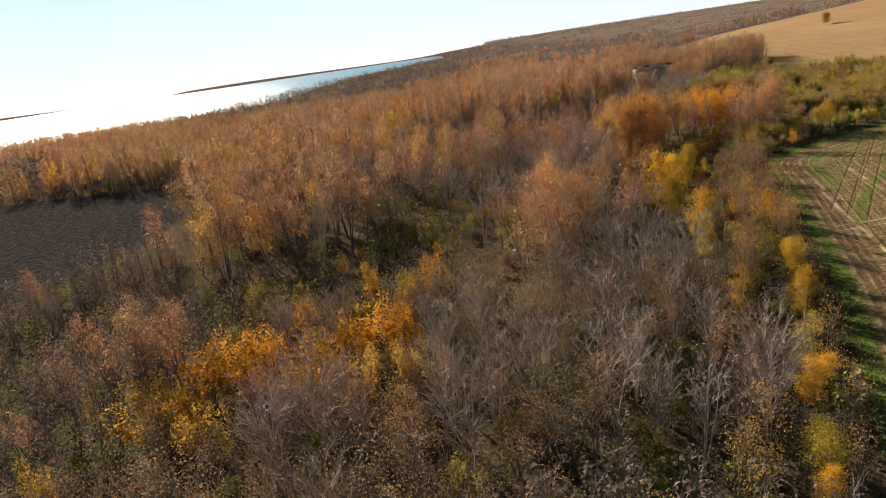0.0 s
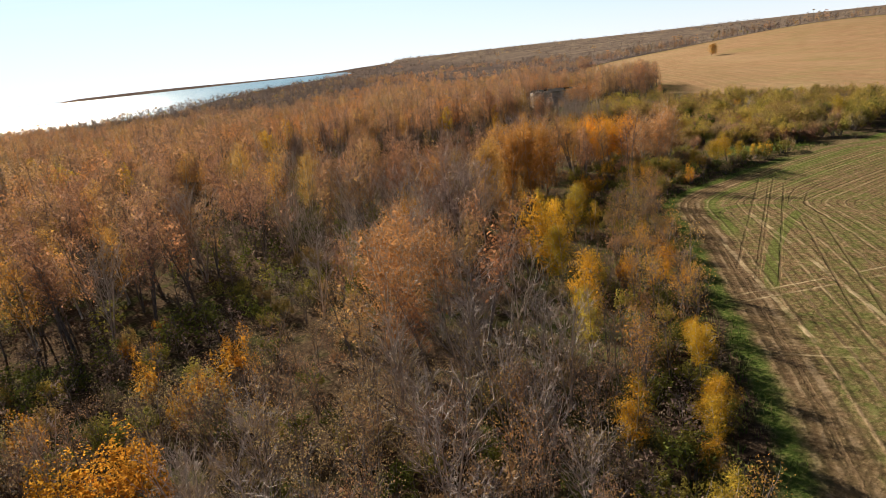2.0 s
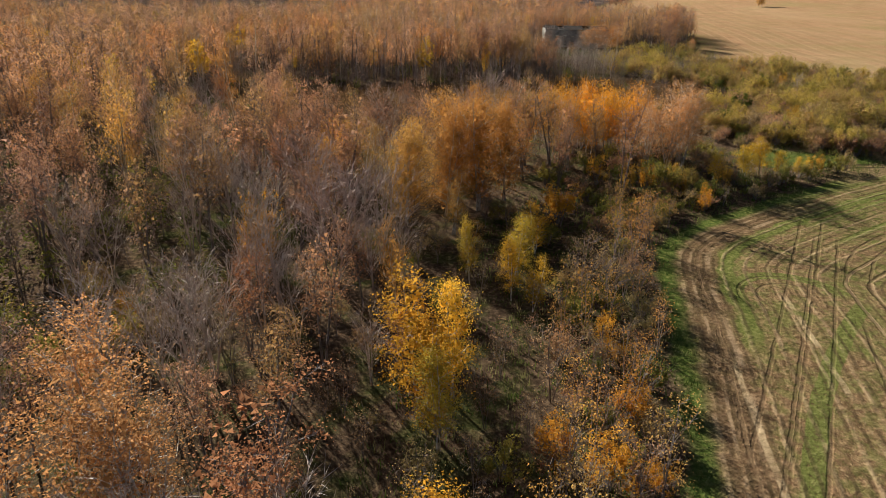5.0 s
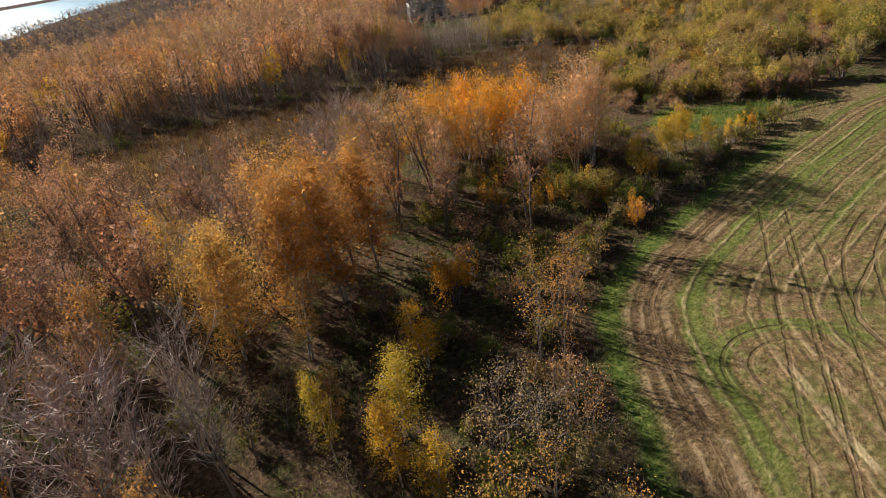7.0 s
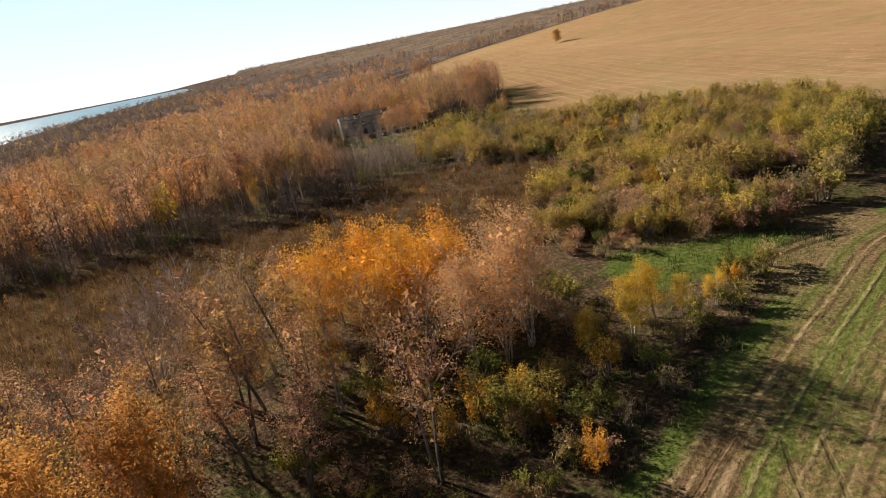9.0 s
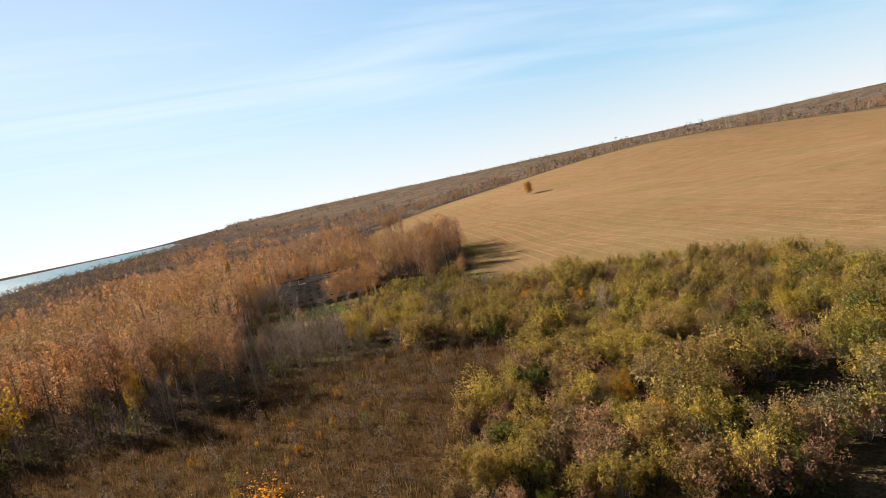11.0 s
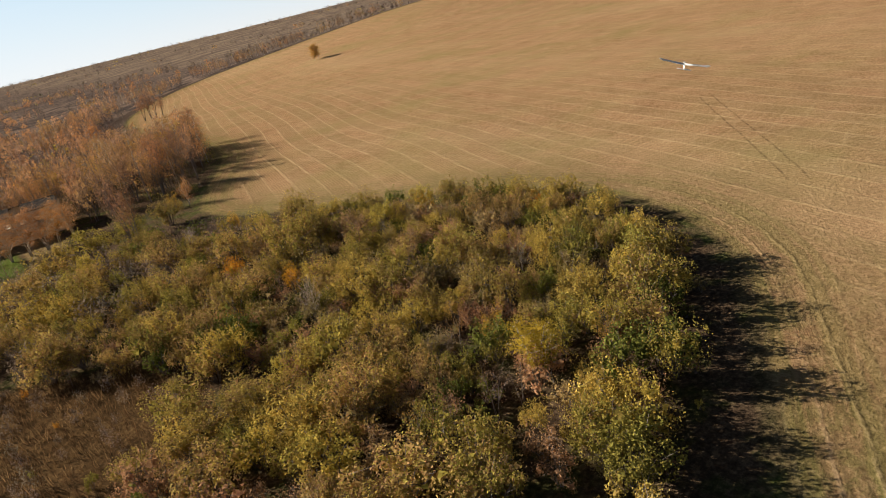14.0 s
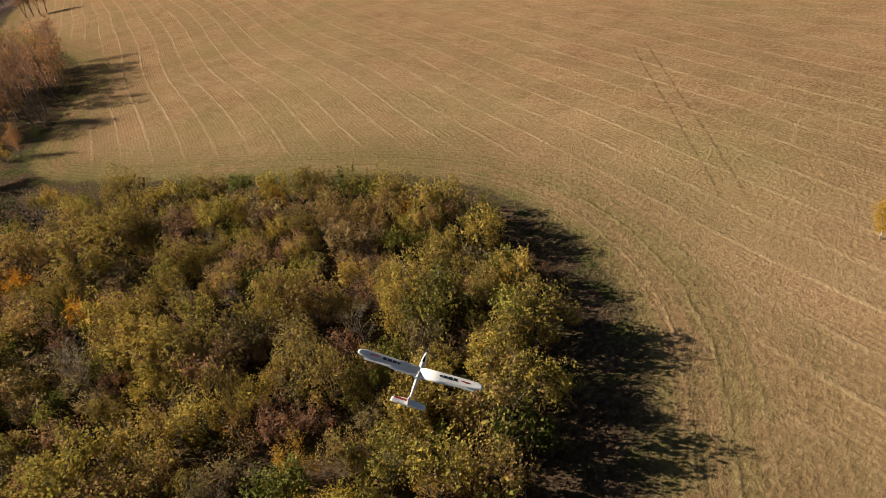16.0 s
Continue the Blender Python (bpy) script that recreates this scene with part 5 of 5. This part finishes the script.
def far_places(r0, r1, step, heights):
    got = []
    x, y = spots(60 - r1, 60 + r1, 60 - r1 * 0.3, 100 + r1, step)
    r = np.hypot(x - 60, y - 100)
    keep = (r > r0) & (r < r1) & (depth_in(x, y, FIELD_BORDER) < -3) & (depth_in(x, y, PLOUGH_EDGE) < -2) & (lake_in(x, y) < -12)
    keep &= ~((x > -110) & (x < 175) & (y > 2) & (y < 330))
    for px, py in zip(x[keep], y[keep]):
        if not seen_side(px, py):
            continue
        patch = noise.noise((px / 130, py / 130, 9.1)) + 0.5 * noise.noise((px / 40, py / 40, 4.0))
        open_land = noise.noise((px / 420, py / 260, 1.7))
        if r0 > 350 and open_land > 0.33:
            continue
        # groves and belts with open ground between
        if r0 == 480 and noise.noise((px / 110, py / 60, 3.1)) + 0.4 * noise.noise((px / 35, py / 30, 5.2)) < -0.05:
            continue
        if r0 > 1000 and noise.noise((px / 520, py / 170, 7.7)) + 0.4 * noise.noise((px / 170, py / 90, 2.2)) < 0.0:
            continue
        if py > 318 and px > 85 + (py - 330) * 0.1 and noise.noise((px / 38, py / 30, 6.0)) + 0.5 * noise.noise((px / 150, py / 90, 2.6)) < 0.14:
            continue
        kind = "rust" if patch > (0.15 if r0 < 400 else 0.5) else "thicket"
        if py > 318 and 85 < px < 330 and r0 < 1000 and random.random() < 0.6:
            kind = "rust"
        if random.random() < 0.15:
            kind = random.choice(("amber", "bare", "thicket", "willow"))
        h = random.uniform(*heights) * (0.6 if kind == "willow" else 1) * (1 + 0.35 * noise.noise((px / 33, py / 33, 8.2)))
        got.append((kind, float(px), float(py), h))
    return got


wood_of("middle_woods", "birch wood thinning out towards the lake", far_places(200, 480, 6.2, (7, 11.5)), 46, 1.25)
wood_of("distant_woods", "brown woods far off towards the lake shore", far_places(480, 1150, 9.0, (6, 10.5)), 15, 2.3, wide_by=1.45)
wood_of("horizon_woods", "bare brown woods on the horizon", far_places(1150, 4400, 36, (6, 10)), 7, 7.0, wide_by=4.5)

# a belt of birches beyond the far border of the hill field
random.seed(31)
belt = []
for (x0, y0), (x1, y1) in zip(FIELD_EDGE[29:39], FIELD_EDGE[30:40]):
    long = math.hypot(x1 - x0, y1 - y0)
    nx, ny = -(y1 - y0) / long, (x1 - x0) / long
    for k in range(int(long / 0.9)):
        u, d = random.random(), random.uniform(11, 70)
        x, y = x0 + (x1 - x0) * u + nx * d, y0 + (y1 - y0) * u + ny * d
        if noise.noise((x / 60, y / 60, 2.0)) > (-0.25 if x < 300 else 0.02):
            belt.append((random.choice(("rust", "rust", "amber", "thicket", "bare")), x, y, random.uniform(5, 10.5)))
for (x0, y0), (x1, y1) in zip(FIELD_EDGE[29:35], FIELD_EDGE[30:36]):
    long = math.hypot(x1 - x0, y1 - y0)
    nx, ny = -(y1 - y0) / long, (x1 - x0) / long
    for k in range(int(long / 2.2)):
        u, d = random.random(), random.uniform(9, 20)
        x, y = x0 + (x1 - x0) * u + nx * d, y0 + (y1 - y0) * u + ny * d
        if noise.noise((x / 25, y / 25, 7.0)) > -0.3:
            belt.append((random.choice(("rust", "rust", "thicket")), x, y, random.uniform(6, 10)))
wood_of("tree_belt", "belt of rusty birches beyond the stubble field", belt, 60, 0.7)


# ---------------------------------------------------------------- reeds and rough grass
def tufts(name, label, category, px, py, height, count, wide, material):
    """Upright blades in tufts, joined."""
    rng = np.random.default_rng(len(px))
    n = len(px)
    base = np.repeat(np.stack([px, py, rise(px, py) - 0.05], 1), count, 0)
    base[:, :2] += rng.normal(size=(n * count, 2)) * 0.35
    tip = base + np.stack([rng.normal(size=n * count) * 0.25, rng.normal(size=n * count) * 0.25, 1 + rng.uniform(-0.4, 0.5, n * count)], 1) * np.repeat(height, count)[:, None]
    side = rng.normal(size=(n * count, 3)) * (1, 1, 0)
    side *= wide / (np.linalg.norm(side, axis=1, keepdims=True) + 1e-9)
    v = np.stack([base - side, base + side, tip], 1).reshape(-1, 3)
    t = np.arange(len(v)).reshape(-1, 3)
    tint = np.repeat(rng.uniform(size=n), count * 3)
    tagged(new(name, mesh_of(name, v, t, material, [("tint", tint)])), label, category, kind="stuff")


LEAVES_OF_REED = leaf_material("reed_blades", [(0.1, (0.06, 0.034, 0.018)), (0.5, (0.115, 0.066, 0.032)), (0.9, (0.20, 0.125, 0.06))], 0.4, True)
GRASS_BLADES = leaf_material("grass_blades", [(0.1, (0.045, 0.075, 0.015)), (0.5, (0.09, 0.125, 0.028)), (0.9, (0.21, 0.19, 0.08))], 0.4, True)
rx, ry = spots(0, 114, 142, 204, 0.95)
keep = depth_in(rx, ry, MARSH_EDGE) > -1
rx, ry = rx[keep], ry[keep]
tufts("marsh_reeds", "brown withered reeds and sedge of the marsh", "reeds", rx, ry, np.random.default_rng(3).uniform(0.3, 0.95, len(rx)), 9, 0.035, LEAVES_OF_REED)
gx, gy = spots(10, 100, 20, 150, 1.15)
gf = depth_in(gx, gy, FIELD_BORDER)
keep = (gf < 1.2) & (gf > -16) & (np.random.default_rng(8).uniform(size=len(gx)) < 0.8)
gx, gy = gx[keep], gy[keep]
tufts("verge_grass", "rank green grass along the edge of the field", "grass", gx, gy, np.random.default_rng(4).uniform(0.15, 0.55, len(gx)), 14, 0.04, GRASS_BLADES)


# ---------------------------------------------------------------- parts made with bmesh
def part(name, bm, material, parent, label=""):
    me = bpy.data.meshes.new(name)
    bm.to_mesh(me)
    bm.free()
    me.materials.append(material)
    ob = new(name, me)
    ob.parent = parent
    if label:
        tagged(ob, label)
    return ob


def slab(size, at=(0, 0, 0), m=None, bevel=0.0):
    bm = bmesh.new()
    bmesh.ops.create_cube(bm, size=1.0, matrix=Matrix.Translation(at) @ Matrix.Diagonal((*size, 1)))
    if bevel:
        bmesh.ops.bevel(bm, geom=list(bm.edges), offset=bevel, segments=1, affect="EDGES")
    if m is not None:
        bm.transform(m)
    return bm


# ---------------------------------------------------------------- the ruined house
def build_house():
    wn_ = Nodes("weathered_wall")
    f = wn_.noise(0.7, 5, 0.65, wn_.place())
    brick = wn_.plain(wn_.mix(wn_.step(f, 0.35, 0.65), (0.27, 0.255, 0.235), (0.48, 0.455, 0.42)), 0.9, normal=wn_.bump(wn_.noise(5, 5), 0.5, 0.03))
    rn = Nodes("old_roofing")
    g = rn.noise(1.1, 5, 0.7, rn.place())
    roofing = rn.plain(rn.mix(rn.step(g, 0.4, 0.62), (0.03, 0.028, 0.028), (0.085, 0.075, 0.07)), 1.0, spec=0.0)
    root = new("ruined_house")
    root.matrix_world = pose(105.7, 275.5, float(rise(105.7, 275.5)) - 0.1, 0, 0, -10)
    tagged(root, "roofless grey two-storey house with empty windows among birches", "house")
    long, deep, tall, thick = 21.0, 9.5, 5.6, 0.4

    def wall(name, length, m, cols):
        """A wall with two rows of openings that go through it."""
        bm = bmesh.new()
        cell = length / cols
        win = 1.1
        for c in range(cols):
            x0 = -length / 2 + c * cell
            for x, w, z, h in ((x0 + (cell - win) / 4, (cell - win) / 2, tall / 2, tall), (x0 + cell - (cell - win) / 4, (cell - win) / 2, tall / 2, tall),
                               (x0 + cell / 2, win, 0.45, 0.9), (x0 + cell / 2, win, 2.85, 1.1), (x0 + cell / 2, win, 5.25, 0.7)):
                bmesh.ops.create_cube(bm, size=1.0, matrix=Matrix.Translation((x, 0, z)) @ Matrix.Diagonal((w, thick, h, 1)))
        bm.transform(m)
        w = part(name, bm, brick, root)
        for c in range(cols):
            for z in (0.9, 3.4):
                x = -length / 2 + (c + 0.5) * cell
                part("window_sill", slab((win + 0.2, thick + 0.14, 0.08), (x, 0, z + 0.044), m), roofing, w)

    wall("front_wall", long, pose(0, -deep / 2, 0), 8)
    wall("back_wall", long, pose(0, deep / 2, 0), 8)
    wall("end_wall", deep - 2 * thick - 0.02, pose(-long / 2 + thick / 2, 0, 0, 0, 0, 90), 3)
    wall("end_wall", deep - 2 * thick - 0.02, pose(long / 2 - thick / 2, 0, 0, 0, 0, 90), 3)
    part("upper_floor", slab((long - 1, deep - 1, 0.22), (0, 0, 2.9)), brick, root)
    pitch = 9
    for side in (-1, 1):
        for k in range(10):
            if side == -1 and k in (2, 6) or side == 1 and k in (3, 4):
                continue
            x = -long / 2 + (k + 0.5) * long / 10
            part("roof_sheet", slab((long / 10 - 0.03, deep / 2 + 0.75, 0.1), (x, 0, 0), pose(0, side * deep / 4 + side * 0.12, tall + 0.48, -side * pitch + 0.4 * (k % 3))), roofing, root)
    for k in range(6):
        x = -long / 2 + 0.6 + k * (long - 1.2) / 5
        for side in (-1, 1):
            part("rafter", slab((0.14, deep / 2 + 0.3, 0.16), (0, 0, 0), pose(x, side * deep / 4, tall + 0.34, -side * pitch)), DARK_BARK, root)


build_house()


# ---------------------------------------------------------------- the model glider
def build_glider():
    fn = Nodes("white_foam")
    white = fn.plain(fn.mix(fn.step(fn.noise(9, 4), 0.4, 0.7), (0.78, 0.79, 0.80), (0.86, 0.86, 0.86)), 0.38)
    dark = Nodes("dark_print").plain((0.03, 0.035, 0.05), 0.5)
    red = Nodes("red_print").plain((0.45, 0.05, 0.04), 0.45)
    glass = Nodes("dark_canopy").plain((0.02, 0.02, 0.025), 0.15)
    root = new("model_glider")
    root.matrix_world = pose(122.01, 137.59, 22.01, 9.3, 19.3, -59.5)
    tagged(root, "white foam model glider in flight above the shrubs", "model aircraft")

    def loft(rings):
        bm = bmesh.new()
        rows = [[bm.verts.new(p) for p in r] for r in rings]
        for a, b in zip(rows, rows[1:]):
            for i in range(len(a)):
                j = (i + 1) % len(a)
                bm.faces.new((a[i], a[j], b[j], b[i]))
        for r in (rows[0], rows[-1]):
            bm.faces.new(r)
        bmesh.ops.recalc_face_normals(bm, faces=list(bm.faces))
        for f in bm.faces:
            f.smooth = True
        return bm

    def foil(x, y, z, chord, t):
        """A section across the span at x, with its leading edge at y."""
        prof = [(0, 0), (0.04, 0.5), (0.2, 1.0), (0.45, 0.85), (0.75, 0.4), (1, 0.03), (0.75, -0.1), (0.4, -0.25), (0.1, -0.3)]
        return [(x, y - chord * u, z + t * chord * w) for u, w in prof]

    for s, side in ((-1, "left"), (1, "right")):
        secs = [(0.0, 0.10, 0.0, 0.21), (0.35, 0.10, 0.018, 0.205), (0.7, 0.09, 0.045, 0.175), (0.9, 0.075, 0.07, 0.14), (0.97, 0.05, 0.082, 0.10), (1.0, 0.02, 0.088, 0.05)]
        w = part("wing", loft([foil(s * x, y, z + 0.045, c, 0.10) for x, y, z, c in secs]), white, root, "white wing with dark print")
        part("aileron", slab((0.44, 0.035, 0.008), (s * 0.66, -0.083, 0.098), Matrix.Translation((0, 0, 0))), white, w)
        for k, (x, wide, deep) in enumerate(((0.34, 0.05, 0.03), (0.41, 0.06, 0.045), (0.49, 0.07, 0.045), (0.57, 0.06, 0.045))):
            part("print_bar", slab((wide, deep, 0.004), (s * x, 0.02, 0.085 + 0.056 * (x - 0.34))), dark, w, "dark printed bar")
        part("print_bar", slab((0.16, 0.02, 0.004), (s * 0.74, 0.015, 0.115)), red, w, "thin red printed bar")
    body = [(0.42, 0.012, 0.0), (0.38, 0.03, 0.005), (0.28, 0.045, 0.01), (0.1, 0.052, 0.015), (-0.1, 0.045, 0.02), (-0.3, 0.028, 0.025), (-0.62, 0.018, 0.032)]
    part("fuselage", loft([[(r * 0.85 * math.cos(a), y, z + r * math.sin(a)) for a in (k * math.pi / 5 for k in range(10))] for y, r, z in body]), white, root)
    part("canopy", loft([[(r * 0.7 * math.cos(a), y, 0.035 + r * 0.8 * math.sin(a)) for a in (k * math.pi / 5 for k in range(10))] for y, r in ((0.33, 0.012), (0.28, 0.03), (0.2, 0.036), (0.14, 0.02))]), glass, root, "dark cockpit canopy")
    part("spinner", loft([[(r * math.cos(a), y, r * math.sin(a)) for a in (k * math.pi / 5 for k in range(10))] for y, r in ((0.42, 0.02), (0.45, 0.016), (0.475, 0.004))]), dark, root)
    for a in (20, 200):
        part("propeller_blade", slab((0.11, 0.004, 0.018), (0.07, 0.43, 0), pose(0, 0, 0, 0, a, 0)), dark, root)
    tail = part("tailplane", loft([foil(x, y, 0.045, c, 0.05) for x, y, c in ((-0.27, -0.55, 0.06), (-0.24, -0.52, 0.1), (0, -0.49, 0.14), (0.24, -0.52, 0.1), (0.27, -0.55, 0.06))]), white, root)
    part("print_bar", slab((0.2, 0.03, 0.004), (-0.13, -0.535, 0.054)), red, tail, "red printed bar")
    part("fin", loft([[(0.05 * t * w, y - c * u, z) for u, w in ((0, 0), (0.2, 0.22), (0.6, 0.15), (1, 0.01), (0.6, -0.15), (0.2, -0.22))] for y, z, c, t in ((-0.47, 0.03, 0.17, 1), (-0.52, 0.14, 0.13, 1), (-0.56, 0.22, 0.08, 0.8))]), white, root)


build_glider()
